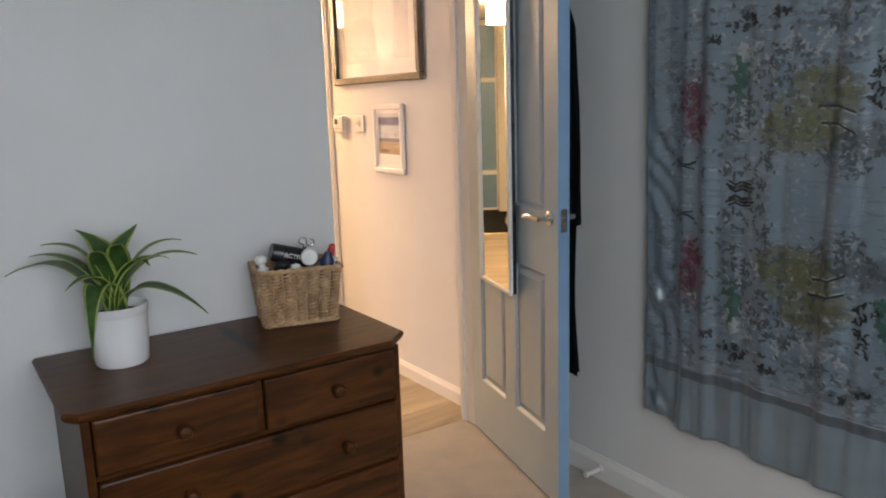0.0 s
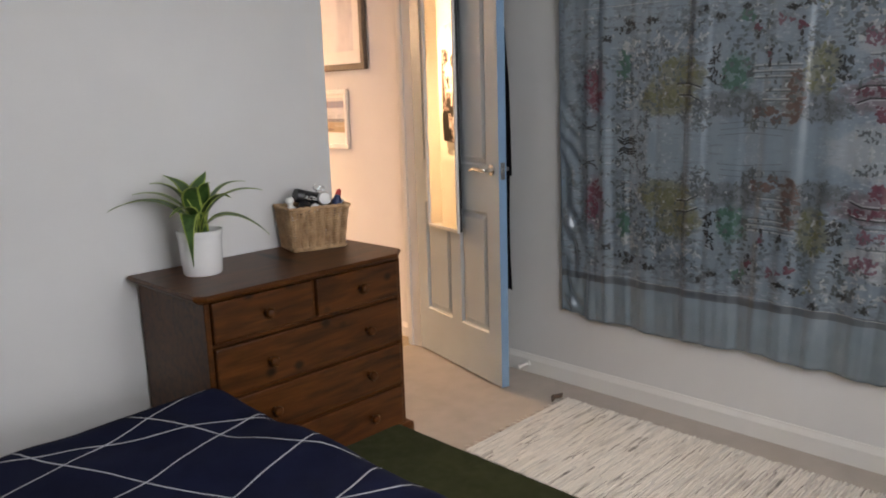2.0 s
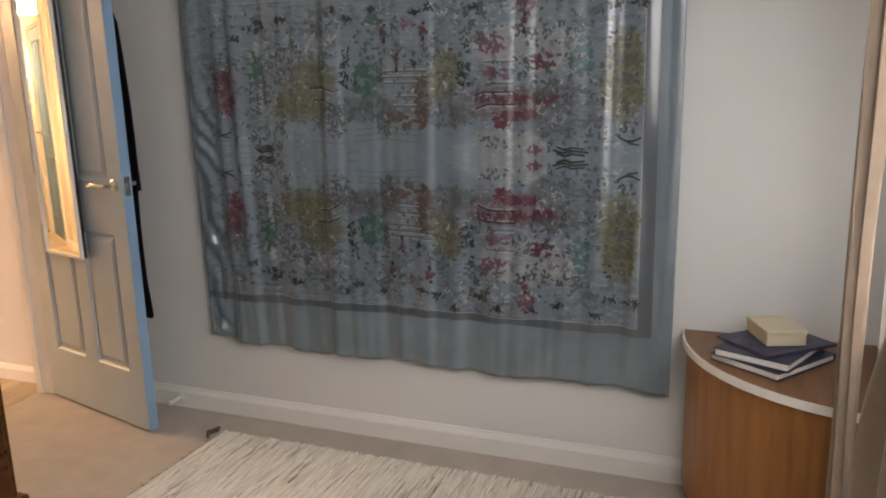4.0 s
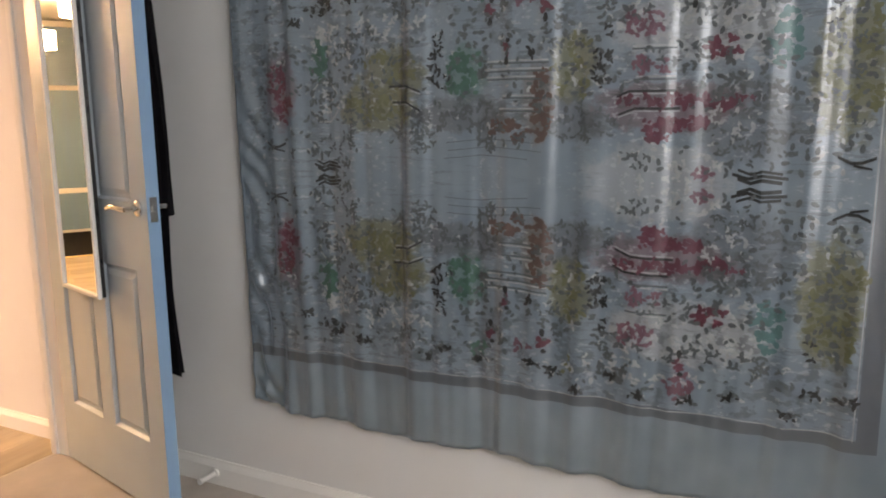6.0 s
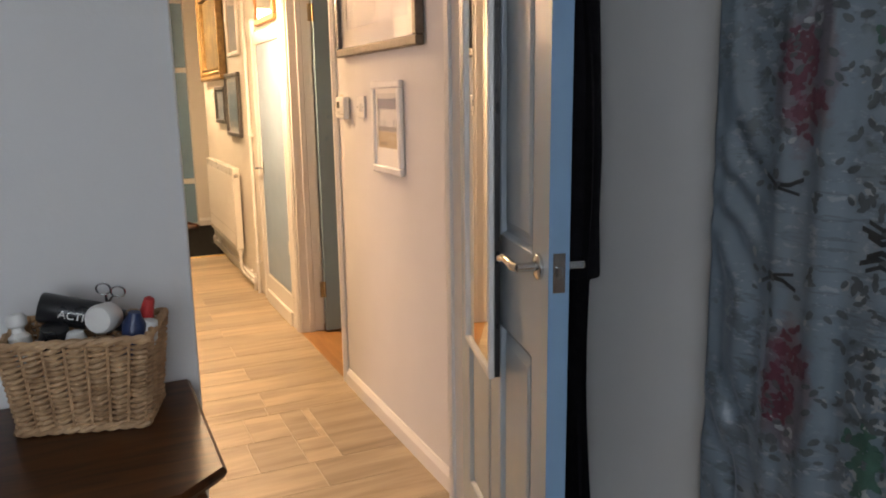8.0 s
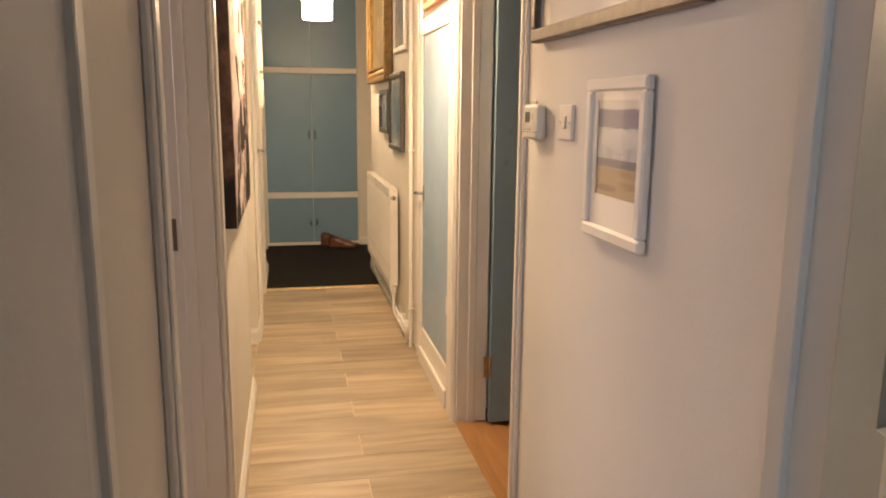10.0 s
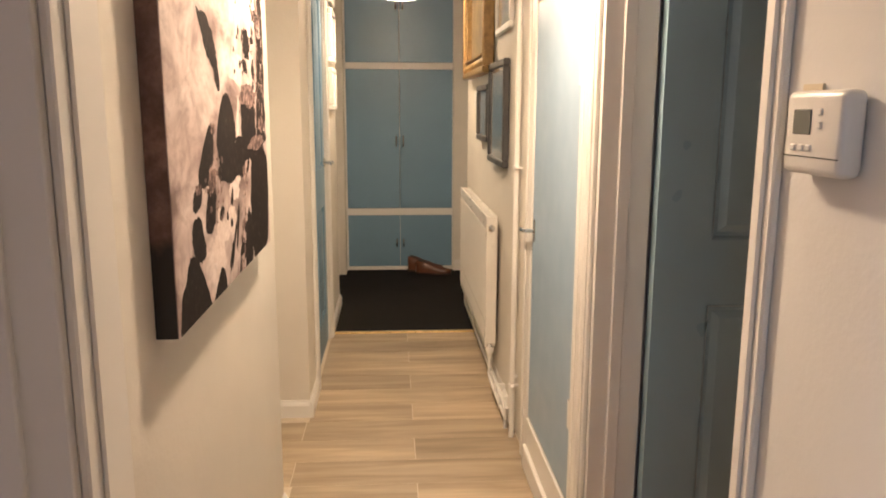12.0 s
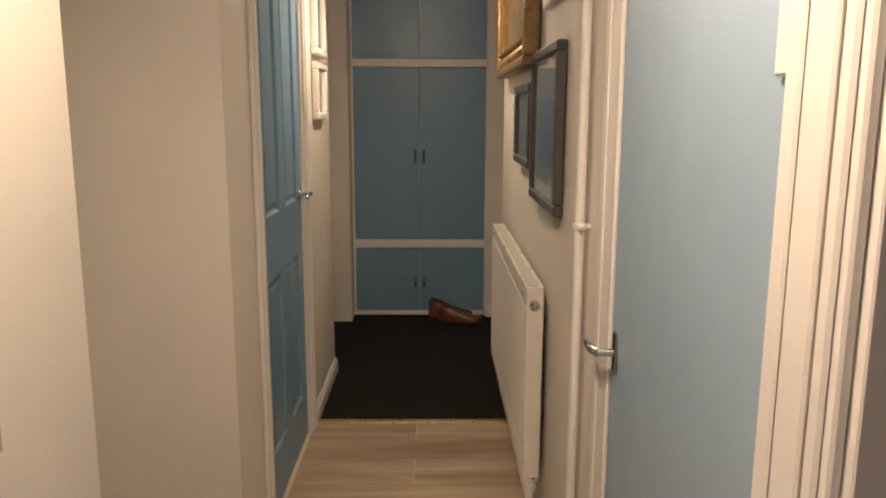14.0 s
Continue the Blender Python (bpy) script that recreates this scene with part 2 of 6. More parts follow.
def lathe(bm, profile, m=None, sides=24, caps=True):
    """A turned shape round z from (radius, height) pairs."""
    rings = []
    for r, z in profile:
        ring = [bm.verts.new((r * math.cos(2 * math.pi * k / sides), r * math.sin(2 * math.pi * k / sides), z)) for k in range(sides)]
        rings.append(ring)
    for a, c in zip(rings, rings[1:]):
        for k in range(sides):
            bm.faces.new((a[k], a[(k + 1) % sides], c[(k + 1) % sides], c[k]))
    if caps and profile[0][0] > 1e-5:
        bm.faces.new(rings[0][::-1])
    if caps and profile[-1][0] > 1e-5:
        bm.faces.new(rings[-1])
    if m is not None:
        bmesh.ops.transform(bm, matrix=m, verts=[v for r in rings for v in r])
    return bm


def finish(name, bm, material, smooth=False):
    me = bpy.data.meshes.new(name)
    bmesh.ops.remove_doubles(bm, verts=bm.verts, dist=1e-6)
    bmesh.ops.recalc_face_normals(bm, faces=bm.faces)
    bm.to_mesh(me)
    bm.free()
    me.materials.append(material)
    if smooth:
        for p in me.polygons:
            p.use_smooth = True
        me.set_sharp_from_angle(angle=radians(40))
    return me


def part(name, bm, material, parent, label="", smooth=False):
    ob = new(name, finish(name, bm, material, smooth))
    ob.parent = parent
    if label:
        tagged(ob, label)
    return ob


def thing(name, label, category, m=None, group="", kind=""):
    ob = new(name)
    ob.empty_display_size = 0.1
    if m is not None:
        ob.matrix_world = m
    return tagged(ob, label, category, group, kind)


def solid(name, bm, material, label="", category="", kind="structure", smooth=False, m=None, group=""):
    ob = new(name, finish(name, bm, material, smooth))
    if m is not None:
        ob.matrix_world = m
    return tagged(ob, label, category, group, kind)


def B():
    return bmesh.new()


# ---- the plan: bedroom, hall running along +y, far entrance
XE, XW, YN, YS, H = 1.988, 1.128, 2.243, -0.78, 2.38
HINGE = (1.889, 2.536)

# floors
solid("floor_bedroom", box(B(), -2.3, XE, YS - 0.3, 2.62, -0.1, 0.0), M["carpet"], "worn beige bedroom carpet", "carpet")
solid("floor_hall", box(B(), 0.2, 2.0, 2.625, 7.33, -0.1, -0.0012), M["grout"], "pale grout bed under the hall tiles", "floor")
solid("floor_entrance", box(B(), 0.1, 3.2, 7.335, 9.6, -0.1, 0.002), M["dark_carpet"], "black entrance carpet", "carpet")
solid("floor_spare_room", box(B(), -1.8, 0.995, 2.7, 5.2, -0.1, -0.008), M["brown_carpet"], "brown carpet of the side room", "carpet")
solid("floor_side_room", box(B(), 2.11, 3.6, 3.3, 5.0, -0.1, -0.002), M["threshold"], "oak floor beyond the slate door", "floor")
solid("threshold_side_room", box(B(), 1.985, 2.115, 3.985, 4.82, -0.01, 0.004, 0.002), M["threshold"], "orange oak threshold strip", "threshold")

# bedroom walls
solid("wall_north", box(B(), -2.3, 1.133, YN, 2.535, 0, H, 0.004), M["wall"], "off-white bedroom wall behind the chest", "wall")
bm = B()
box(bm, XE, XE + 0.11, YS - 0.1, 3.985, 0, H)
solid("wall_east", bm, M["wall"], "off-white wall behind the tapestry", "wall")
solid("wall_west", box(B(), -2.4, -2.3, YS - 0.1, 2.62, 0, H), M["wall"], "off-white bedroom wall", "wall")
bm = B()
box(bm, -2.3, -0.5, YS - 0.1, YS, 0, H)
box(bm, 1.4, XE, YS - 0.1, YS, 0, H)
box(bm, -0.5, 1.4, YS - 0.1, YS, 0, 0.85)
box(bm, -0.5, 1.4, YS - 0.1, YS, 2.05, H)
solid("wall_south", bm, M["wall"], "off-white bedroom wall around the window", "wall")
solid("ceiling_bedroom", box(B(), -2.4, XE + 0.1, YS - 0.1, 2.62, H, H + 0.1), M["ceiling"], "white bedroom ceiling", "ceiling")
# wall over the bedroom door and nib beside its hinge
bm = B()
box(bm, 1.0, XE, 2.565, 2.65, 2.03, H)
box(bm, 0.9, 1.10, 2.537, 2.65, 0, 2.03)
box(bm, 1.92, XE, 2.565, 2.65, 0, 2.03)
solid("wall_door_head", bm, M["hall_wall"], "cream wall round the bedroom doorway", "wall")

# hall walls
bm = B()
box(bm, 1.0, XW, 2.62, 3.02, 0, H)
box(bm, 1.0, XW, 3.02, 3.85, 2.0, H)
box(bm, 1.0, XW, 3.85, 5.315, 0, H)
solid("wall_hall_west", bm, M["hall_wall"], "cream hall wall carrying the canvas print", "wall")
bm = B()
box(bm, 0.2, XW, 6.113, 6.45, 0, H)
box(bm, 1.0, XW, 6.45, 7.24, 2.0, H)
box(bm, 1.0, XW, 7.24, 8.0, 0, H)
solid("wall_hall_far_west", bm, M["hall_wall"], "cream hall wall with the blue door", "wall")
solid("wall_alcove", box(B(), 0.1, 0.2, 5.2, 6.45, 0, H), M["hall_wall"], "cream wall of the side passage", "wall")
solid("wall_alcove_return", box(B(), 0.2, 1.0, 5.2, 5.315, 0, H), M["hall_wall"], "cream return wall of the side passage", "wall")
bm = B()
box(bm, XE, XE + 0.12, 3.985, 4.82, 2.0, H)
box(bm, XE, XE + 0.12, 4.82, 4.93, 0, H)
box(bm, XE, XE + 0.12, 4.93, 5.62, 1.66, H)
box(bm, XE, XE + 0.12, 4.93, 5.62, 0, 0.19)
box(bm, XE, XE + 0.12, 5.62, 8.0, 0, H)
solid("wall_hall_east", bm, M["hall_wall"], "cream hall wall with radiator and pictures", "wall")
bm = B()
box(bm, 1.98, 3.2, 9.06, 9.16, 0, H)
box(bm, 0.1, 1.118, 8.93, 9.6, 0, H)
solid("wall_end", bm, M["hall_wall"], "cream end wall beside the cupboards", "wall")
bm = B()
box(bm, 3.1, 3.2, 7.9, 9.06, 0, H)
box(bm, 2.12, 3.2, 7.9, 8.0, 0, H)
box(bm, 0.1, 0.2, 7.9, 8.93, 0, H)
box(bm, 0.2, 1.0, 7.9, 8.0, 0, H)
solid("wall_entrance", bm, M["hall_wall"], "cream walls closing the entrance", "wall")
solid("wall_cupboard_back", box(B(), 1.0, 2.1, 9.5, 9.6, 0, H), M["hall_wall"], "cupboard back wall", "wall")
solid("ceiling_hall", box(B(), 0.1, 3.2, 2.62, 9.6, H + 0.002, H + 0.1), M["ceiling"], "white hall ceiling", "ceiling")
# side rooms
bm = B()
box(bm, -1.8, 1.0, 5.06, 5.16, 0, H)
box(bm, -1.9, -1.8, 2.62, 5.2, 0, H)
solid("wall_spare_room", bm, M["pink"], "pale lilac wall of the side room", "wall")
solid("ceiling_spare_room", box(B(), -1.9, 0.995, 2.625, 5.2, H, H + 0.1), M["ceiling"], "white side room ceiling", "ceiling")
bm = B()
box(bm, 3.6, 3.7, 3.2, 5.0, 0, H)
box(bm, 2.12, 3.6, 4.93, 5.03, 0, H)
box(bm, 2.12, 3.6, 3.2, 3.3, 0, H)
solid("wall_side_room", bm, M["pink"], "pale walls of the room behind the slate door", "wall")
solid("ceiling_side_room", box(B(), 2.12, 3.7, 3.2, 5.03, H, H + 0.1), M["ceiling"], "white side room ceiling", "ceiling")


# skirting boards: a board with a moulded top
def skirting(name, x0, y0, x1, y1, nx, ny, height=0.075, deep=0.016, label="white gloss skirting board"):
    bm = B()
    prof = [(0, 0), (deep, 0), (deep, height * 0.72), (deep * 0.75, height * 0.82), (deep * 0.45, height * 0.92), (deep * 0.35, height), (0, height)]
    a = [bm.verts.new((x0 + nx * d, y0 + ny * d, z)) for d, z in prof]
    c = [bm.verts.new((x1 + nx * d, y1 + ny * d, z)) for d, z in prof]
    k = len(prof)
    for i in range(k):
        bm.faces.new((a[i], a[(i + 1) % k], c[(i + 1) % k], c[i]))
    bm.faces.new(a[::-1])
    bm.faces.new(c)
    return solid(name, bm, M["trim"], label, "skirting board")


skirting("baseboard", XE, YS, XE, 2.54, -1, 0, 0.09)
skirting("baseboard", -2.3, YN, 1.13, YN, 0, -1, 0.09)
skirting("baseboard", XE, 2.655, XE, 3.93, -1, 0)
skirting("baseboard", XW, 3.97, XW, 5.315, 1, 0)
skirting("baseboard", 0.3, 6.113, XW, 6.113, 0, -1)
skirting("baseboard", XW, 6.098, XW, 6.40, 1, 0)
skirting("baseboard", XW, 7.29, XW, 8.0, 1, 0)
skirting("baseboard", XE, 5.93, XE, 8.0, -1, 0)
skirting("baseboard", 1.985, 9.06, 3.1, 9.06, 0, -1, 0.085)
skirting("baseboard", -1.8, 5.06, 1.0, 5.06, 0, -1, 0.085)


# door linings and architraves, made for an opening seen along local x (0..w), local +y into the wall
def architrave(bm, x0, x1, z0, z1, proud=0.018):
    box(bm, x0, x1, -proud * 0.7, 0.0, z0, z1, 0.003)
    if x1 - x0 < z1 - z0:
        box(bm, x0 + (x1 - x0) * 0.25, x0 + (x1 - x0) * 0.7, -proud, -proud * 0.6, z0, z1, 0.004)
    else:
        box(bm, x0, x1, -proud, -proud * 0.6, z0 + (z1 - z0) * 0.3, z0 + (z1 - z0) * 0.75, 0.004)


def door_frame(name, w, h, deep, m, left=0.07, right=0.07, head=0.07, label="white gloss door frame", stop=0.05):
    t = thing(name, label, "door frame", m, kind="structure")
    for nm, x0, x1 in (("lining_left", 0.0, 0.022), ("lining_right", w - 0.022, w)):
        bm = box(B(), x0, x1, 0.0, deep, 0.0, h, 0.002)
        s0 = x1 - 0.002 if nm == "lining_left" else x0 - 0.010
        box(bm, s0, s0 + 0.012, stop, stop + 0.03, 0.0, h - 0.022, 0.002)
        part("lining", bm, M["trim"], t)
    bm = box(B(), 0.022, w - 0.022, 0.0, deep, h - 0.022, h, 0.002)
    part("lining_head", bm, M["trim"], t)
    for x0, x1, ok in ((-left, 0.008, left), (w - 0.008, w + right, right)):
        if ok:
            bm = B()
            architrave(bm, x0, x1, 0.0, h)
            part("architrave", bm, M["trim"], t)
    if head:
        bm = B()
        architrave(bm, -left, w + right, h, h + head)
        part("architrave_head", bm, M["trim"], t)
    return t


# bedroom doorway: lining only on the hinge side is seen
door_frame("door_frame_bedroom", 0.82, 2.03, 0.108, pose(1.10, 2.545, 0), 0, 0.065, 0, stop=0.06)
# spare room doorway in the west hall wall (opening y 3.02 to 3.85); local x runs along +y there
door_frame("door_frame_spare", 0.83, 2.0, 0.125, pose(XW, 3.02, 0, 0, 0, 90), 0.08, 0.13, 0.08)
# side room doorway in the east hall wall (opening y 3.985 to 4.82); local x runs along -y
door_frame("door_frame_side", 0.835, 2.0, 0.13, pose(XE, 4.82, 0, 0, 0, -90), 0.037, 0.045, 0.08, stop=0.045)
# blue door in the far west wall
door_frame("door_frame_far", 0.79, 2.0, 0.10, pose(XW, 6.45, 0, 0, 0, 90), 0.06, 0.055, 0.07)


# ---- bedroom things
def knob(parent, m, r=0.017):
    bm = lathe(B(), [(0.0095, 0), (0.007, 0.012), (0.009, 0.017), (r, 0.025), (r * 1.02, 0.031), (r * 0.8, 0.037), (r * 0.35, 0.0395), (0.0, 0.04)], m @ pose(0, 0, 0, 90), 14)
    return part("knob", bm, M["pine"], parent, "turned wooden knob", True)


def chest_of_drawers():
    t = thing("chest_of_drawers", "dark-stained pine chest of five drawers against the wall", "chest of drawers", pose(0.236, 1.738, 0, 0, 0, 0.5))
    w, d, h, o = 0.88, 0.485, 0.765, 0.035
    for x in (o, w - o - 0.02):
        part("side_panel", box(B(), x, x + 0.02, o, d, 0.05, h - 0.025, 0.003), M["pine"], t)
    part("back_panel", box(B(), o + 0.02, w - o - 0.02, d - 0.012, d, 0.05, h - 0.025), M["pine"], t)
    for z in (0.062, 0.239, 0.409, 0.586, h - 0.035):
        part("rail", box(B(), o + 0.02, w - o - 0.02, o + 0.004, d - 0.012, z, z + 0.012), M["pine"], t)
    part("divider", box(B(), w / 2 - 0.008, w / 2 + 0.008, o + 0.004, d - 0.012, 0.598, h - 0.035), M["pine"], t)
    # top with clipped front corners and a moulded edge
    bm = B()
    c = 0.055
    rings = []
    for grow, z in ((-0.018, h - 0.027), (-0.006, h - 0.020), (0.0, h - 0.012), (0.0, h - 0.006), (-0.006, h)):
        g = grow
        rings.append([bm.verts.new(p) for p in ((0 - g, d, z), (0 - g, 0.03, z), (0.03, 0 - g, z), (w - 0.075, 0 - g, z), (w + g, 0.065, z), (w + g, d, z))])
    for a, e in zip(rings, rings[1:]):
        for i in range(6):
            bm.faces.new((a[i], a[(i + 1) % 6], e[(i + 1) % 6], e[i]))
    bm.faces.new(rings[0][::-1])
    bm.faces.new(rings[-1])
    part("top", bm, M["pine"], t)
    bm = box(B(), 0.012, w - 0.012, 0.012, d, 0.028, 0.078, 0.008, seg=2)
    part("plinth", bm, M["pine"], t)
    for x, y in ((0.05, 0.05), (w - 0.05, 0.05), (0.05, d - 0.06), (w - 0.05, d - 0.06)):
        part("foot", lathe(B(), [(0.022, 0), (0.034, 0.012), (0.03, 0.028)], pose(x, y, 0), 14), M["pine"], t, smooth=True)
    rows = ((0.082, 0.238), (0.252, 0.408), (0.422, 0.584), (0.600, 0.733))
    x0, x1, xm = o + 0.022, w - o - 0.022, w / 2
    for i, (z0, z1) in enumerate(rows):
        spans = ((x0, xm - 0.010), (xm + 0.010, x1)) if i == 3 else ((x0, x1),)
        for a, e in spans:
            dr = part("drawer", box(B(), a, e, o - 0.012, o + 0.012, z0, z1, 0.006, seg=2), M["pine"], t)
            zs = (z0 + z1) / 2
            for kx in ((a + e) / 2,) if i == 3 else (x0 + (x1 - x0) * 0.245, x0 + (x1 - x0) * 0.785):
                knob(dr, pose(kx, o - 0.012, zs))
    return t


chest_of_drawers()

# leaves of the pot plant
m, n, l, b = shader("dark_green_leaf")
l.new(ramp(n, l, noise_tex(n, l, 40, 3), [(0.3, (0.020, 0.060, 0.012)), (0.7, (0.050, 0.125, 0.028))]), b.inputs["Base Color"])
b.inputs["Roughness"].default_value = 0.38
M["leaf"] = m
m, n, l, b = shader("yellow_green_leaf_edge")
l.new(ramp(n, l, noise_tex(n, l, 40, 3), [(0.3, (0.16, 0.24, 0.035)), (0.7, (0.34, 0.40, 0.10))]), b.inputs["Base Color"])
b.inputs["Roughness"].default_value = 0.42
M["leaf_edge"] = m


def strap_leaf(parent, az, reach, tip, peak, wide=0.034, twist=0.0):
    """An arching strap leaf: az degrees, horizontal reach, tip height and peak height over the pot's rim."""
    bm = B()
    k, rows = 18, []
    p0, p1, p2, p3 = Vector((0, 0, -0.03)), Vector((reach * 0.12, 0, peak * 0.95)), Vector((reach * 0.6, 0, peak * 1.25)), Vector((reach, 0, tip))
    for i in range(k + 1):
        s = i / k
        c = (1 - s) ** 3 * p0 + 3 * (1 - s) ** 2 * s * p1 + 3 * (1 - s) * s * s * p2 + s ** 3 * p3
        w = wide * (0.42 + 1.05 * math.sin(math.pi * min(1, s * 0.92 + 0.08)) ** 0.8) * (1 - s ** 3.5) * 0.86 + 0.0012
        sw = 0.012 * math.sin(5 * s + twist)
        fold = 0.35 * w * (1 - 0.6 * s)
        rows.append([bm.verts.new((c.x, c.y + sw + f * w, c.z + abs(f) * fold)) for f in (-1, -0.74, 0, 0.74, 1)])
    for a, e in zip(rows, rows[1:]):
        for q in range(4):
            f = bm.faces.new((a[q], a[q + 1], e[q + 1], e[q]))
            f.material_index = 1 if q in (0, 3) else 0
    bmesh.ops.transform(bm, matrix=pose(0, 0, 0, 0, 0, az), verts=bm.verts)
    ob = part("leaf", bm, M["leaf"], parent, smooth=True)
    ob.data.materials.append(M["leaf_edge"])
    ob.matrix_basis = pose(0, 0, 0.15)
    s = ob.modifiers.new("thickness", "SOLIDIFY")
    s.thickness = 0.0016


def pot_plant():
    t = thing("pot_plant", "green strap-leaved plant with yellow margins in white pot", "plant", pose(0.42, 2.045, 0.7655))
    part("pot", lathe(B(), [(0.0, 0.0), (0.060, 0.0), (0.065, 0.006), (0.068, 0.05), (0.0715, 0.128), (0.0735, 0.130), (0.0755, 0.15), (0.072, 0.152), (0.068, 0.146), (0.065, 0.10), (0.0, 0.10)], None, 36), M["ceramic"], t, "white glazed pot", True)
    part("soil", lathe(B(), [(0.064, 0.128), (0.03, 0.136), (0.0, 0.138)], None, 20), M["soil"], t)
    # azimuth, reach, tip, peak
    for az, reach, tip, peak in ((139, 0.30, 0.07, 0.11), (150, 0.20, 0.13, 0.12), (115, 0.12, 0.185, 0.13), (50, 0.12, 0.185, 0.13), (-15, 0.17, 0.15, 0.13), (235, 0.10, 0.155, 0.12), (-75, 0.08, 0.165, 0.13), (85, 0.15, 0.12, 0.12), (-41, 0.22, 0.125, 0.12),
                                 (-36, 0.23, -0.03, 0.065), (228, 0.13, -0.10, 0.09), (172, 0.15, 0.17, 0.14), (20, 0.16, 0.09, 0.10), (-58, 0.13, 0.11, 0.11), (200, 0.12, 0.06, 0.09)):
        wide = 0.023 + 0.004 * math.sin(az)
        strap_leaf(t, az, reach, tip, peak, wide, az)
    return t


pot_plant()


def basket():
    t = thing("wicker_basket", "pale woven wicker basket full of toiletries", "basket", pose(0.815, 2.075, 0.7655, 0, 0, -15))
    w, d, h = 0.205, 0.135, 0.165

    def outline(s, grow):
        """Point on the rounded rectangle at fraction s of its girth."""
        W, D = w + grow, d + grow
        girth = 2 * (W + D)
        q = (s % 1.0) * girth
        if q < W:
            return (-grow / 2 + q, -grow / 2, 0, -1)
        q -= W
        if q < D:
            return (w + grow / 2, -grow / 2 + q, 1, 0)
        q -= D
        if q < W:
            return (w + grow / 2 - q, d + grow / 2, 0, 1)
        q -= W
        return (-grow / 2, d + grow / 2 - q, -1, 0)

    stakes, steps = 23, 12
    bm = B()
    for r in range(15):
        z = 0.014 + r * (h - 0.026) / 14
        grow = 0.034 * z / h
        pts, rad = [], []
        for k in range(stakes * steps):
            x, y, nx, ny = outline(k / (stakes * steps), grow)
            ph = (k % steps) / steps
            swell = math.sin(math.pi * ph) ** 1.4
            a = 0.0085 * swell - 0.0045 + 0.0008 * math.sin(k * 1.7 + r * 2.3)
            pts.append((x + nx * a, y + ny * a, z + 0.0050 * (ph - 0.5) + 0.0010 * math.sin(k * 0.37 + r)))
            rad.append(0.0027 + 0.0024 * swell)
        pts.append(pts[0])
        rad.append(rad[0])
        tube(bm, pts, rad, 6, False)
    tagged(part("weave", bm, M["wicker"], t, "horizontal wicker strands", True), kind="stuff")
    bm = B()
    for k in range(stakes * 2):
        a, c = outline(k / (stakes * 2), -0.004), outline(k / (stakes * 2), 0.030)
        tube(bm, [(a[0], a[1], 0.002), (c[0], c[1], h)], 0.0030, 6)
    tagged(part("staking", bm, M["wicker"], t, "upright wicker stakes", True), kind="stuff")
    for z, grow, rad in ((h, 0.036, 0.0085), (0.007, 0.006, 0.0075)):
        bm = B()
        for ph in (0, math.pi):
            pts = []
            for k in range(160):
                x, y, nx, ny = outline(k / 160, grow)
                a = k * 0.6 + ph
                pts.append((x + nx * 0.003 * math.cos(a), y + ny * 0.003 * math.cos(a), z + 0.003 * math.sin(a)))
            pts.append(pts[0])
            tube(bm, pts, rad * 0.7, 6, False)
        part("rim", bm, M["wicker"], t, "plaited wicker border", True)
    part("base", box(B(), 0.0, w, 0.0, d, 0.001, 0.006), M["wicker"], t)
    return t


basket()
BK = pose(0.815, 2.075, 0.7655, 0, 0, -15)


def bottle(name, label, profile, material, m, category="bottle", sides=20, cap=None):
    t = thing(name, label, category, BK @ m)
    part("body", lathe(B(), profile, None, sides), material, t, smooth=True)
    if cap:
        part("cap", lathe(B(), cap[0], None, sides), cap[1], t, smooth=True)
    return t


can = bottle("spray_can", "black deodorant can lying across the wicker basket", [(0.0, 0), (0.024, 0), (0.0265, 0.004), (0.0265, 0.118), (0.024, 0.124), (0.0, 0.124)], M["black"], pose(0.035, 0.060, 0.212, 0, 106, 6), "can",
             cap=([(0.0, 0.125), (0.020, 0.125), (0.020, 0.138), (0.014, 0.143), (0.0, 0.143)], M["black"]))
fc = bpy.data.curves.new("lettering", "FONT")
fc.body, fc.size, fc.extrude, fc.align_x, fc.align_y = "ACTIVE", 0.019, 0.0004, "CENTER", "CENTER"
tx = new("lettering", fc)
tx.parent = can
fc.materials.append(M["white_plastic"])
tagged(tx, "white lettering on the can")
# reads along the can's axis on the side that faces the room
tx.matrix_basis = Matrix(((0.0, 0.0, 0.0, 0.0), (0.0, 0.0, -1.0, -0.0268), (1.0, 0.0, 0.0, 0.066), (0.0, 0.0, 0.0, 1.0))) + Matrix(((0.0, -1.0, 0.0, 0.0), (0.0, 0.0, 0.0, 0.0), (0.0, 0.0, 0.0, 0.0), (0.0, 0.0, 0.0, 0.0)))
bottle("lotion_bottle", "white roll-on bottle standing in the wicker basket", [(0.0, 0.0), (0.017, 0.0), (0.018, 0.05), (0.010, 0.058), (0.010, 0.066), (0.016, 0.070), (0.017, 0.083), (0.012, 0.090), (0.0, 0.0915)], M["white_plastic"], pose(0.012, 0.03, 0.118, -4, -6))
bottle("cream_jar", "round white jar lying in the wicker basket", [(0.0, 0.0), (0.020, 0.001), (0.025, 0.008), (0.026, 0.045), (0.022, 0.052), (0.0, 0.054)], M["white_plastic"], pose(0.150, 0.066, 0.188, 84, 0, -12), "jar")
bottle("cotton_ball", "loose white cotton ball in the wicker basket", [(0.0, -0.018), (0.012, -0.014), (0.0185, 0.0), (0.013, 0.014), (0.0, 0.019)], M["sheet"], pose(0.100, 0.022, 0.160), "cotton ball", 14)
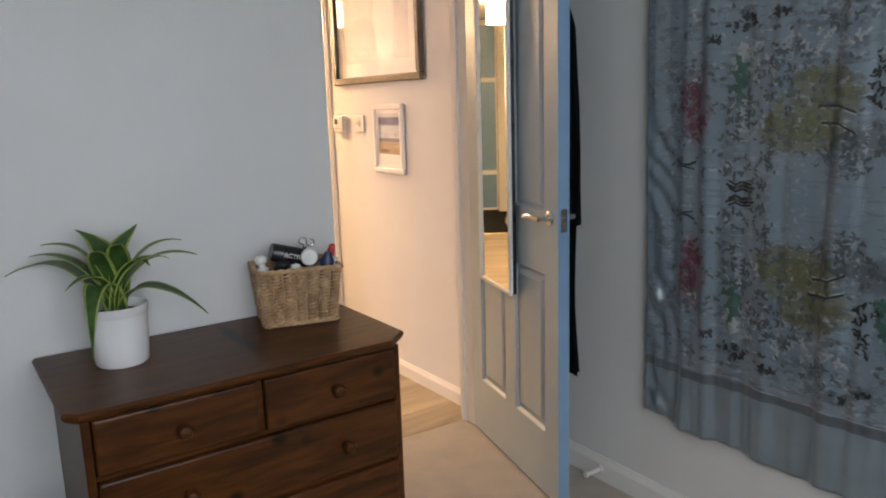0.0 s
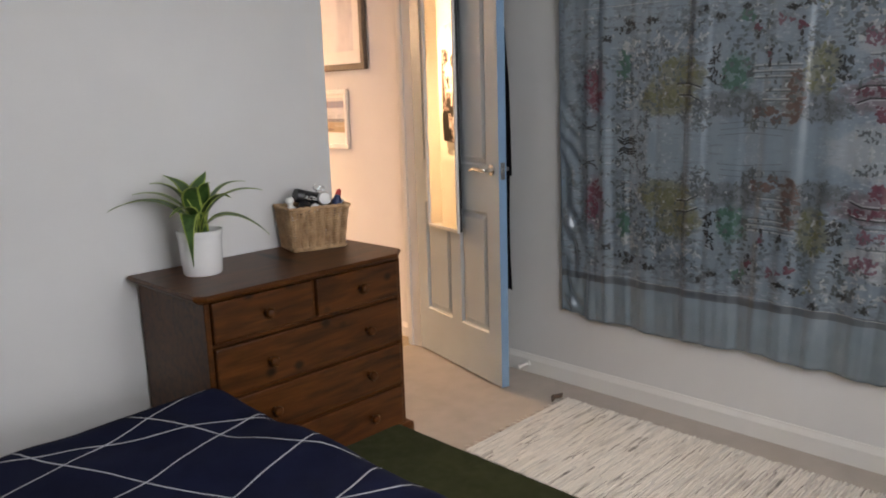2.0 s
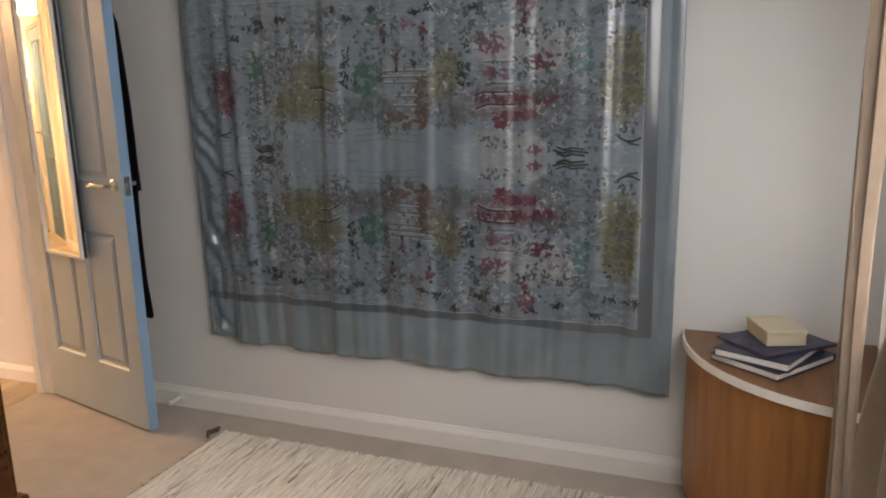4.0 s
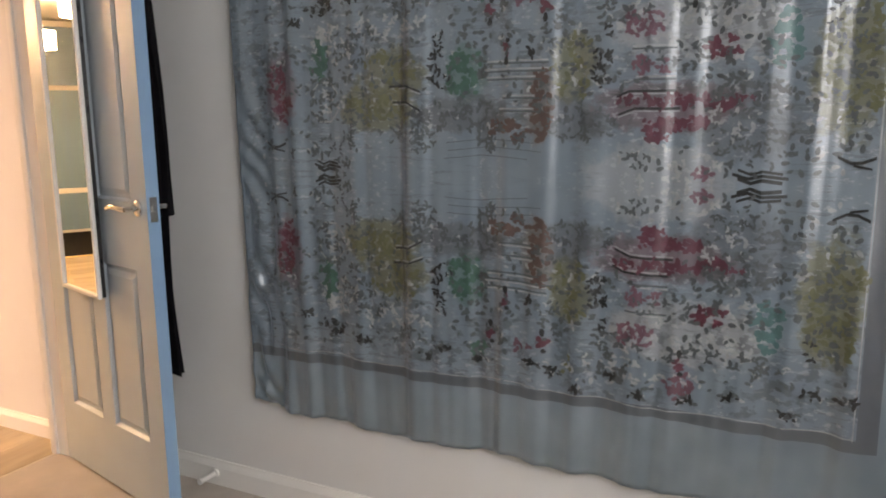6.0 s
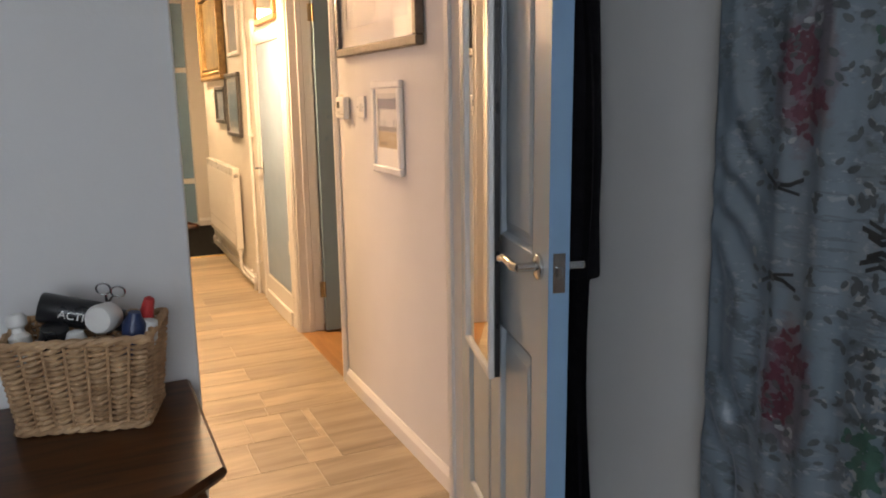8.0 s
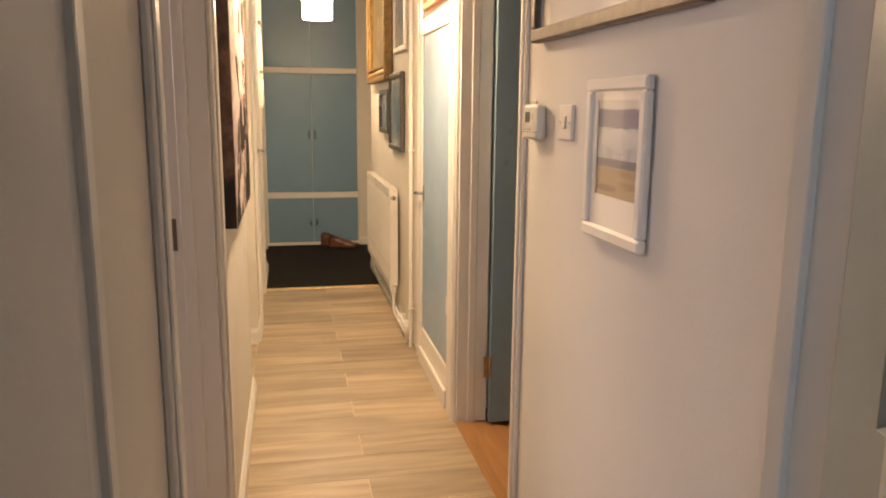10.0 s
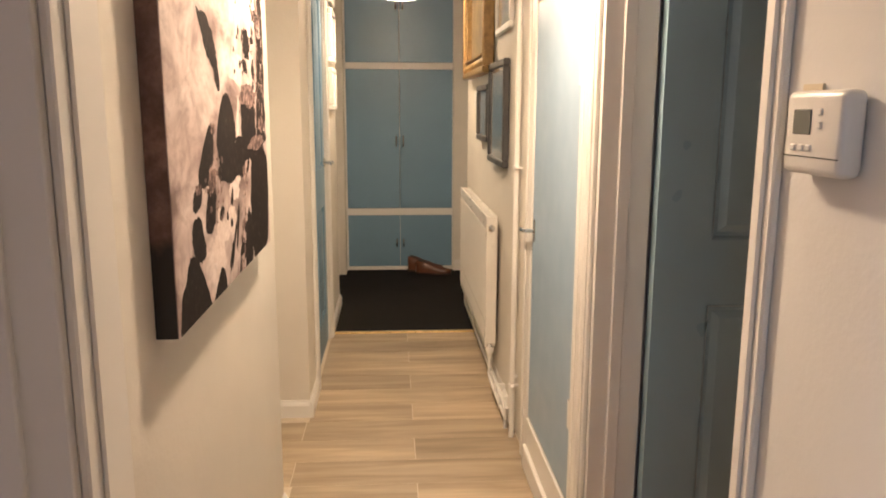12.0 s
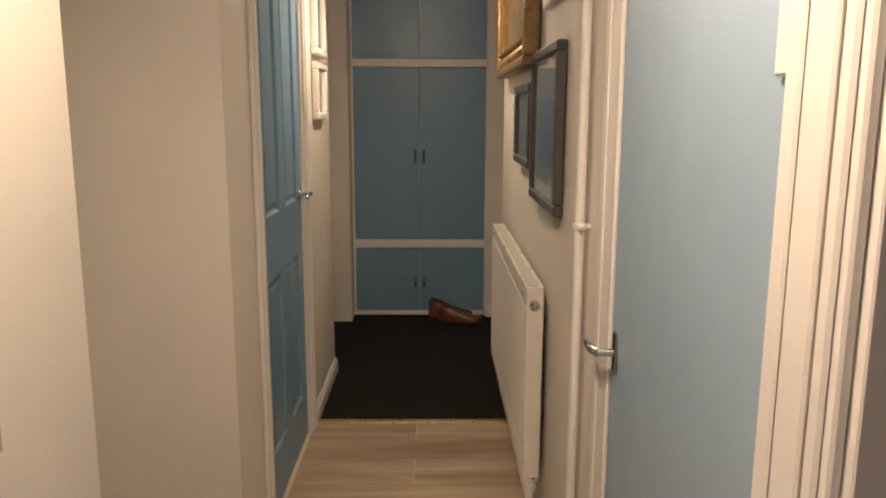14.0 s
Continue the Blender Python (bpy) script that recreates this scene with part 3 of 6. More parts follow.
bottle("cotton_ball", "loose white cotton ball beside the jar", [(0.0, -0.016), (0.011, -0.012), (0.0165, 0.0), (0.011, 0.012), (0.0, 0.017)], M["sheet"], pose(0.126, 0.092, 0.185), "cotton ball", 14)
bottle("cream_tube", "red and white cream tube standing in the basket", [(0.0, 0.0), (0.012, 0.0), (0.012, 0.022), (0.014, 0.024), (0.013, 0.07), (0.009, 0.100), (0.0, 0.106)], M["red_plastic"], pose(0.190, 0.070, 0.120, 6, 16), "tube",
       cap=([(0.0, -0.002), (0.0135, -0.001), (0.0135, 0.02)], M["white_plastic"]))
bottle("dark_bottle", "navy bottle standing in the wicker basket", [(0.0, 0.0), (0.019, 0.0), (0.020, 0.06), (0.012, 0.075), (0.010, 0.082), (0.0, 0.083)], M["blue_plastic"], pose(0.186, 0.035, 0.120, 4, 8))
bottle("tissue_roll", "white tissue tucked in the wicker basket corner", [(0.0, 0.0), (0.014, 0.0), (0.017, 0.03), (0.012, 0.06), (0.0, 0.064)], M["sheet"], pose(0.205, 0.045, 0.122, 0, 14), "tissue")
bottle("hair_brush", "black hairbrush head in the wicker basket", [(0.0, 0.0), (0.022, 0.004), (0.027, 0.03), (0.022, 0.06), (0.0, 0.066)], M["black"], pose(0.055, 0.05, 0.125, 18, 10), "brush")
sc = thing("scissors", "small steel scissors with ring handles in basket", "scissors", BK @ pose(0.118, 0.105, 0.150, 12, 18, 10))
for sgn in (-1, 1):
    bm = B()
    pts = [(sgn * 0.0125 + 0.012 * math.cos(a), 0, 0.083 + 0.0105 * math.sin(a)) for a in (2 * math.pi * k / 20 for k in range(21))]
    tube(bm, pts, 0.0018, 6, False)
    tube(bm, [(sgn * 0.006, 0, 0.073), (0, 0, 0.055), (-sgn * 0.004, 0, 0.0)], [0.0022, 0.003, 0.0012], 6)
    part("blade", bm, M["chrome"], sc, smooth=True)


# ---- the tapestry: satin cloth in vertical folds
def blob_layers(n, l, p, base, blobs, edge):
    """Lays soft-edged patches (u, v, ru, rv, colour, strength) over base; edge is a noise that ruffles their outlines."""
    sep = n.new("ShaderNodeSeparateXYZ")
    l.new(p, sep.inputs[0])
    col = base
    for u, v, ru, rv, c, k in blobs:
        du = maths(n, l, "DIVIDE", maths(n, l, "SUBTRACT", sep.outputs[0], u), ru)
        dv = maths(n, l, "DIVIDE", maths(n, l, "SUBTRACT", sep.outputs[2], v), rv)
        r = maths(n, l, "ADD", maths(n, l, "MULTIPLY", du, du), maths(n, l, "MULTIPLY", dv, dv))
        r = maths(n, l, "ADD", r, edge)
        f = n.new("ShaderNodeMapRange")
        f.inputs["From Min"].default_value, f.inputs["From Max"].default_value = 1.15, 0.75
        f.inputs["To Max"].default_value = k
        l.new(r, f.inputs["Value"])
        col = mix(n, l, f.outputs[0], col, c)
    return col


def tapestry_material():
    m, n, l, b = shader("printed_satin")
    tc, sep, com = n.new("ShaderNodeTexCoord"), n.new("ShaderNodeSeparateXYZ"), n.new("ShaderNodeCombineXYZ")
    l.new(tc.outputs["Object"], sep.inputs[0])
    # the print repeats upside down above and below its middle line
    v = maths(n, l, "ABSOLUTE", maths(n, l, "SUBTRACT", sep.outputs[2], 0.775))
    l.new(sep.outputs[0], com.inputs[0])
    l.new(v, com.inputs[2])
    p = com.outputs[0]

    def tex(scale, detail=4, rough=0.6, sx=1.0):
        mp, t = n.new("ShaderNodeMapping"), n.new("ShaderNodeTexNoise")
        mp.inputs["Scale"].default_value = (sx, 1, 1)
        l.new(p, mp.inputs[0])
        l.new(mp.outputs[0], t.inputs["Vector"])
        t.inputs["Scale"].default_value, t.inputs["Detail"].default_value, t.inputs["Roughness"].default_value = scale, detail, rough
        return t.outputs["Fac"]

    edge = maths(n, l, "MULTIPLY", maths(n, l, "SUBTRACT", tex(18, 5, 0.68), 0.5), 3.0)
    base = ramp(n, l, tex(5, 3), [(0.3, (0.110, 0.154, 0.188)), (0.7, (0.172, 0.224, 0.262))])
    olive, teal, rose, fog, dusk, earth = (0.125, 0.122, 0.060), (0.070, 0.140, 0.135), (0.130, 0.075, 0.090), (0.29, 0.305, 0.312), (0.075, 0.075, 0.082), (0.125, 0.095, 0.080)
    washes = ((0.175, 0.24, 0.06, 0.11, rose, 0.6), (0.55, 0.27, 0.11, 0.08, olive, 0.75), (0.50, 0.185, 0.14, 0.06, olive, 0.75), (0.77, 0.27, 0.06, 0.08, teal, 0.7), (0.75, 0.17, 0.13, 0.05, dusk, 0.6), (0.97, 0.20, 0.05, 0.10, earth, 0.6))
    col = blob_layers(n, l, p, base, washes, edge)
    washes = ((1.06, 0.28, 0.055, 0.09, olive, 0.75), (1.07, 0.15, 0.10, 0.05, dusk, 0.5), (1.28, 0.18, 0.17, 0.06, rose, 0.7), (1.35, 0.36, 0.20, 0.08, fog, 0.6), (1.27, 0.02, 0.17, 0.075, fog, 0.45), (1.46, 0.15, 0.11, 0.10, dusk, 0.4), (1.655, 0.25, 0.07, 0.15, olive, 0.8))
    col = blob_layers(n, l, p, col, washes, edge)
    # fine sprigs and drawn streaks of the weave, none on the open water along the middle
    shore = n.new("ShaderNodeMapRange")
    shore.inputs["From Min"].default_value, shore.inputs["From Max"].default_value = 0.075, 0.125
    l.new(maths(n, l, "ADD", v, maths(n, l, "MULTIPLY", maths(n, l, "SUBTRACT", tex(11, 3), 0.5), 0.16)), shore.inputs["Value"])
    sprig = ramp(n, l, tex(34, 4, 0.60, 0.6), [(0.50, (0,) * 3), (0.54, (1,) * 3)])
    field = ramp(n, l, tex(7.5, 4, 0.65), [(0.46, (0,) * 3), (0.54, (1,) * 3)])
    ink = maths(n, l, "MULTIPLY", maths(n, l, "MULTIPLY", sprig, field), shore.outputs[0])
    col = mix(n, l, maths(n, l, "MULTIPLY", ink, 0.55), col, (0.045, 0.052, 0.055))
    streak = ramp(n, l, tex(70, 3, 0.6, 0.13), [(0.56, (0,) * 3), (0.61, (1,) * 3), (0.66, (0.2,) * 3)])
    where = ramp(n, l, tex(5.3, 2, 0.5), [(0.46, (0,) * 3), (0.56, (1,) * 3)])
    col = mix(n, l, maths(n, l, "MULTIPLY", maths(n, l, "MULTIPLY", streak, where), 0.5), col, (0.045, 0.048, 0.05))
    lightdots = ramp(n, l, tex(80, 3, 0.62, 0.5), [(0.56, (0,) * 3), (0.62, (1,) * 3)])
    col = mix(n, l, maths(n, l, "MULTIPLY", maths(n, l, "MULTIPLY", lightdots, ramp(n, l, tex(7, 2), [(0.42, (0,) * 3), (0.54, (1,) * 3)])), 0.5), col, (0.36, 0.38, 0.40))
    # plain border with a darker band inside it
    u = sep.outputs[0]
    out_v = maths(n, l, "SUBTRACT", 0.785, sep.outputs[2])
    out_u = maths(n, l, "SUBTRACT", u, 0.883)
    inner = maths(n, l, "MAXIMUM", maths(n, l, "DIVIDE", out_u, 0.855), maths(n, l, "DIVIDE", out_v, 0.575))
    plainb = ramp(n, l, tex(6, 2), [(0.3, (0.122, 0.170, 0.200)), (0.7, (0.178, 0.232, 0.265))])
    col = mix(n, l, maths(n, l, "GREATER_THAN", inner, 0.985), col, (0.075, 0.090, 0.105))
    col = mix(n, l, maths(n, l, "GREATER_THAN", inner, 1.035), col, plainb)
    l.new(col, b.inputs["Base Color"])
    b.inputs["Roughness"].default_value = 0.30
    b.inputs["Specular IOR Level"].default_value = 1.0
    b.inputs["Coat Weight"].default_value, b.inputs["Coat Roughness"].default_value = 0.55, 0.24
    b.inputs["Sheen Weight"].default_value = 0.5
    b.inputs["Sheen Roughness"].default_value = 0.35
    b.inputs["Sheen Tint"].default_value = (0.75, 0.86, 1.0, 1)
    bump(n, l, b, maths(n, l, "ADD", tex(260, 2), maths(n, l, "MULTIPLY", ink, 0.6)), 0.25, 0.0012)
    return m


TAP_W, TAP_H, TAP_MID = 1.83, 1.86, 0.775


def cloth_at(u, v, lift=0.0):
    """The hanging cloth at u metres along it and v of its height: folds, and creases pulled towards the lower corners."""
    s = u / TAP_W
    low = (1 - v) ** 1.3
    w2 = u + 0.03 * math.sin(v * 2.1 + u * 2)
    fold = 0.018 * noise.noise((w2 * 6.5, v * 0.35, 4.0)) + 0.016 * noise.noise((w2 * 15, v * 0.5, 7.0)) + 0.0065 * noise.noise((w2 * 33, v * 0.8, 2.0)) - 0.006 * low * abs(noise.noise((w2 * 9 + 3, v * 0.4, 11.0)))
    fold *= 0.75 + 0.5 * low
    crease = 0.0085 * math.exp(-((u - 0.055) / 0.050) ** 2) * math.sin(u * 70 + v * 75 + 3 * math.sin(v * 13) + 2 * math.sin(v * 29)) * min(1, max(0, (0.62 - v) * 4))
    crease += 0.010 * math.exp(-((u - 0.10) / 0.09) ** 2) * math.sin((u + (1 - v) * 0.4) * 60) * max(0, 1 - v * 2.2)
    crease += 0.010 * math.exp(-((u - 1.74) / 0.08) ** 2) * math.sin((u - (1 - v) * 0.3) * 40) * max(0, 1 - v * 1.8)
    soft = 0.006 * (noise.noise((u * 3, v * 2, 0.3)))
    hem = (0.010 - 0.014 * s + 0.006 * math.sin(u * 9) + 0.004 * math.sin(u * 23)) * (1 - v) ** 2 + (0.02 * math.exp(-(u / 0.06) ** 2)) * (1 - v) ** 3
    side = -0.012 * math.sin(v * 2.2) * (1 - s) * (1 - s) + 0.008 * math.sin(v * 3) * s * s
    return (u + side, -0.036 - fold - crease - soft - lift, v * TAP_H + hem)


def satin(name, colour):
    """The cloth's raised silk threads in one colour."""
    m, n, l, b = shader(name)
    l.new(ramp(n, l, noise_tex(n, l, 30, 4), [(0.3, tuple(c * 0.72 for c in colour)), (0.7, tuple(c * 1.22 for c in colour))]), b.inputs["Base Color"])
    b.inputs["Roughness"].default_value, b.inputs["Specular IOR Level"].default_value = 0.36, 0.8
    b.inputs["Sheen Weight"].default_value, b.inputs["Sheen Roughness"].default_value = 0.3, 0.35
    bump(n, l, b, noise_tex(n, l, 420, 2), 0.3, 0.0008)
    return m


def tapestry():
    t = thing("wall_tapestry", "blue-grey satin tapestry with flowering trees hung in folds", "tapestry", pose(XE, 1.66, 0.33, 0, 0, -90))
    nu, nv = 320, 150
    bm = B()
    grid = [[bm.verts.new(cloth_at(i / nu * TAP_W, j / nv)) for i in range(nu + 1)] for j in range(nv + 1)]
    for a, e in zip(grid, grid[1:]):
        for i in range(nu):
            bm.faces.new((a[i], a[i + 1], e[i + 1], e[i]))
    ob = part("cloth", bm, tapestry_material(), t, "printed satin cloth", True)
    s = ob.modifiers.new("thickness", "SOLIDIFY")
    s.thickness, s.offset = 0.002, 0.0
    rs = random.Random(21)
    colours = {"pale": (0.29, 0.305, 0.31), "olive": (0.108, 0.110, 0.056), "green": (0.030, 0.098, 0.074), "teal": (0.050, 0.135, 0.135),
               "brown": (0.090, 0.052, 0.042), "mauve": (0.140, 0.062, 0.085), "red": (0.105, 0.024, 0.040), "slate": (0.066, 0.080, 0.086), "ink": (0.010, 0.012, 0.013)}
    lifts = {name: 0.0024 + 0.00015 * k for k, name in enumerate(colours)}
    woven = {name: ([], []) for name in colours}

    def polygon(colour, pts):
        """A woven patch, and the same one upside down across the cloth's middle line."""
        vs, fs = woven[colour]
        for flip in (1, -1):
            at = len(vs)
            lift = lifts[colour] + 0.000006 * (len(fs) % 24)
            vs.extend(cloth_at(u, (TAP_MID + flip * v) / TAP_H, lift) for u, v in pts)
            ring = list(range(at, at + len(pts)))
            fs.append(ring if flip > 0 else ring[::-1])

    def leaf(colour, u, v, r, turn, slim=0.55):
        c, q = math.cos(turn), math.sin(turn)
        pts = []
        for k in range(7):
            a = 2 * math.pi * k / 7
            x, y = r * math.cos(a), r * slim * math.sin(a) * (1.1 - 0.3 * math.cos(a))
            pts.append((u + x * c - y * q, max(0.0, v + x * q + y * c)))
        polygon(colour, pts)

    def clump(colour, u, v, ru, rv, count, size, slim=0.55):
        for _ in range(int(count * 0.8)):
            a, d = rs.uniform(0, 2 * math.pi), rs.uniform(0, 1) ** 0.6
            cu, cv, turn = u + ru * d * math.cos(a), v + rv * d * math.sin(a), rs.uniform(0, math.pi)
            for k in range(rs.choice((1, 2, 3))):
                r = size * rs.uniform(0.45, 0.95)
                leaf(colour, cu + r * 0.9 * math.cos(turn + 2.1 * k), cv + r * 0.9 * math.sin(turn + 2.1 * k), r, turn + 2.1 * k, slim)

    def stroke(colour, pts, wide):
        for (u0, v0), (u1, v1) in zip(pts, pts[1:]):
            n = max(1, int(abs(u1 - u0) / 0.02))
            for k in range(n):
                a, b = k / n, (k + 1) / n
                ua, va, ub, vb = u0 + (u1 - u0) * a, v0 + (v1 - v0) * a, u0 + (u1 - u0) * b, v0 + (v1 - v0) * b
                h = wide / 2
                polygon(colour, [(ua, max(0, va - h)), (ub, max(0, vb - h)), (ub, max(0, vb + h)), (ua, max(0, va + h))])

    # small leaves gathered in drifts all over the ground, but not on the open water
    for _ in range(1700):
        u, v = rs.uniform(0.10, 1.70), rs.uniform(0.03, 0.52)
        open_water = v < 0.12 and 0.42 < u < 1.16
        if not open_water and noise.noise((u * 7, v * 9, 3.3)) + rs.uniform(-0.3, 0.3) > 0.06:
            leaf("slate" if rs.random() < 0.84 else "pale", u, v, rs.uniform(0.006, 0.011), rs.uniform(0, math.pi), 0.5)
    # blossom trees
    for u, v, ru, rv, k in ((0.37, 0.37, 0.075, 0.06, 46), (0.55, 0.41, 0.11, 0.035, 34), (1.33, 0.38, 0.17, 0.055, 70), (1.46, 0.33, 0.06, 0.10, 44), (1.31, 0.05, 0.14, 0.05, 40), (0.34, 0.20, 0.06, 0.05, 22), (1.20, 0.47, 0.22, 0.03, 30), (1.40, 0.14, 0.09, 0.05, 26)):
        clump("pale", u, v, ru, rv, k, 0.009)
    for u, v, ru, rv, k in ((0.55, 0.28, 0.095, 0.07, 60), (0.50, 0.185, 0.125, 0.05, 60), (1.06, 0.28, 0.045, 0.085, 46), (1.655, 0.29, 0.052, 0.10, 60), (1.66, 0.19, 0.06, 0.05, 34), (1.05, 0.47, 0.03, 0.03, 8)):
        clump("olive", u, v, ru, rv, int(k * 0.75), 0.011, 0.6)
        clump("slate", u, v, ru * 1.1, rv * 1.1, k // 5, 0.007, 0.45)
    for colour, u, v, ru, rv, k in (("green", 0.31, 0.32, 0.026, 0.065, 34), ("green", 0.77, 0.27, 0.045, 0.07, 44), ("teal", 1.53, 0.315, 0.036, 0.065, 40), ("green", 0.80, 0.46, 0.03, 0.03, 10), ("brown", 0.98, 0.19, 0.026, 0.09, 46), ("brown", 0.90, 0.13, 0.055, 0.035, 26)):
        clump(colour, u, v, ru, rv, k, 0.011, 0.7)
    # red flowers beside the hem, and the tiers of the red pavilion
    for colour, u, v, ru, rv, k in (("red", 0.17, 0.275, 0.036, 0.050, 34), ("red", 0.185, 0.190, 0.034, 0.050, 28), ("mauve", 0.178, 0.23, 0.045, 0.090, 18), ("mauve", 1.24, 0.275, 0.05, 0.020, 22), ("red", 1.27, 0.195, 0.10, 0.014, 46), ("red", 1.42, 0.185, 0.06, 0.014, 28), ("red", 1.30, 0.140, 0.095, 0.016, 44),
                                    ("red", 1.264, 0.105, 0.026, 0.020, 16), ("red", 1.40, 0.31, 0.045, 0.022, 26), ("mauve", 1.226, 0.372, 0.050, 0.032, 30), ("mauve", 1.34, 0.49, 0.045, 0.030, 24), ("mauve", 0.93, 0.45, 0.025, 0.016, 8), ("mauve", 1.37, 0.025, 0.026, 0.02, 10)):
        clump(colour, u, v, ru, rv, k, 0.010, 0.6)
    for u, v in ((0.84, 0.425), (0.99, 0.425), (0.886, 0.325), (1.335, 0.435)):
        clump("red", u, v, 0.009, 0.018, 7, 0.010, 0.7)
        leaf("ink", u + 0.004, v + 0.024, 0.007, 0.4, 0.8)
        leaf("ink", u, v - 0.026, 0.012, 1.5, 0.5)
    clump("ink", 0.957, 0.325, 0.008, 0.020, 7, 0.008)
    # dark trees
    for u, v, ru, rv, k in ((0.70, 0.305, 0.032, 0.085, 34), (1.13, 0.30, 0.030, 0.080, 32), (0.33, 0.46, 0.07, 0.02, 14), (1.62, 0.36, 0.03, 0.03, 6)):
        clump("ink", u, v, ru, rv, k, 0.0085, 0.5)
    for u, v, ru, rv, k in ((0.76, 0.165, 0.11, 0.04, 66), (1.08, 0.135, 0.09, 0.045, 56), (0.37, 0.06, 0.085, 0.06, 44), (0.42, 0.14, 0.06, 0.05, 26), (1.45, 0.085, 0.11, 0.06, 54), (1.46, 0.20, 0.08, 0.05, 44), (1.33, 0.41, 0.11, 0.03, 26), (1.20, 0.06, 0.05, 0.02, 12), (0.64, 0.085, 0.05, 0.018, 12)):
        clump("slate", u, v, ru, rv, k, 0.0085, 0.5)
    for u, v, ru, rv, k in ((0.30, 0.22, 0.07, 0.09, 40), (0.45, 0.36, 0.09, 0.05, 30), (0.60, 0.12, 0.10, 0.03, 26), (0.86, 0.10, 0.08, 0.03, 22), (1.00, 0.36, 0.05, 0.06, 22), (1.30, 0.30, 0.10, 0.03, 24), (1.52, 0.44, 0.08, 0.05, 24), (0.60, 0.46, 0.08, 0.03, 20), (1.16, 0.41, 0.06, 0.04, 18)):
        clump("slate", u, v, ru, rv, k, 0.0095, 0.5)
        clump("pale", u + 0.01, v + 0.008, ru, rv, k // 3, 0.0065, 0.4)
    # ducks and rocks in a row along the border
    for u, v in ((0.24, 0.43), (0.33, 0.485), (0.43, 0.49), (0.645, 0.505), (0.70, 0.48), (0.80, 0.50), (0.96, 0.485), (1.02, 0.50), (1.077, 0.535), (1.165, 0.49), (1.236, 0.525), (1.35, 0.525), (1.45, 0.50), (1.58, 0.525), (1.632, 0.47), (1.70, 0.47)):
        clump("ink", u, v, 0.020, 0.009, 7, 0.009, 0.5)
        clump("slate", u, v, 0.026, 0.014, 6, 0.008, 0.6)
        clump("pale", u + 0.012, v + 0.006, 0.02, 0.010, 2, 0.007, 0.5)
    # roof lines, each dark with a pale one under it
    for pts in ([(0.54, 0.246), (0.60, 0.245), (0.645, 0.228)], [(0.55, 0.203), (0.60, 0.202), (0.645, 0.178)], [(1.165, 0.205), (1.195, 0.218), (1.30, 0.219)], [(1.17, 0.163), (1.21, 0.178), (1.31, 0.178)]):
        stroke("ink", pts, 0.0055)
        stroke("pale", [(u, v - 0.006) for u, v in pts], 0.004)
    for v, u0, u1 in ((0.292, 0.83, 1.00), (0.272, 0.82, 1.01), (0.252, 0.83, 1.0), (0.205, 0.875, 0.99), (0.172, 0.865, 0.99), (0.315, 1.20, 1.30), (0.245, 1.21, 1.30)):
        stroke("slate", [(u0, v), (u1, v)], 0.004)
        stroke("pale", [(u0, v + 0.0065), (u1, v + 0.0065)], 0.004)
    for k in range(3):
        u0 = 0.70 + 0.03 * rs.random()
        stroke("slate", [(u0, 0.052 + k * 0.021), (u0 + 0.10, 0.060 + k * 0.021), (u0 + 0.18 + 0.10 * rs.random(), 0.050 + k * 0.021)], 0.0018)
    # boats and flying birds
    for u, half in ((0.33, 0.045), (1.49, 0.058)):
        for k in range(3):
            v, q = 0.008 + 0.010 * k, half * (1 - 0.2 * abs(k - 1))
            stroke("ink", [(u - q, v + 0.008), (u - q * 0.4, v - 0.002), (u + q * 0.1, v + 0.006), (u + q, v + 0.001)], 0.0085 - 0.001 * k)
    for u, v in ((1.675, 0.055), (0.155, 0.075)):
        stroke("ink", [(u - 0.036, v + 0.014), (u - 0.01, v), (u + 0.012, v + 0.001), (u + 0.036, v + 0.012)], 0.007)
        stroke("ink", [(u - 0.005, v - 0.005), (u + 0.03, v - 0.012)], 0.005)
    # a fine pale line inside the border
    stroke("pale", [(0.12, 0.556), (1.716, 0.556)], 0.003)
    for k in range(28):
        polygon("pale", [(1.714, k * 0.02), (1.717, k * 0.02), (1.717, k * 0.02 + 0.02), (1.714, k * 0.02 + 0.02)])
    octagon = [(0.283 + 0.045 + 0.05 * math.cos(math.pi / 4 * (k + 0.5)), 0.205 + 0.06 * math.sin(math.pi / 4 * (k + 0.5))) for k in range(9)]
    stroke("pale", octagon, 0.006)
    for name, (vs, fs) in woven.items():
        me = bpy.data.meshes.new("woven_motif")
        me.from_pydata(vs, [], fs)
        me.materials.append(satin(name + "_silk", colours[name]))
        ob = new("woven_motif", me)
        ob.parent = t
        tagged(ob, name + " woven leaves and figures of the pattern", kind="stuff")
    bm = B()
    tube(bm, [(-0.05, -0.022, TAP_H + 0.012), (TAP_W + 0.05, -0.022, TAP_H + 0.012)], 0.012, 12)
    part("hanging_rod", bm, M["pine"], t, "dark wooden hanging rod", True)
    for k in range(5):
        u = 0.04 + k * (TAP_W - 0.08) / 4
        part("hook", tube(B(), [(u, 0.0, TAP_H + 0.012), (u, -0.03, TAP_H + 0.012)], 0.004, 6), M["brass"], t)
    return t


tapestry()


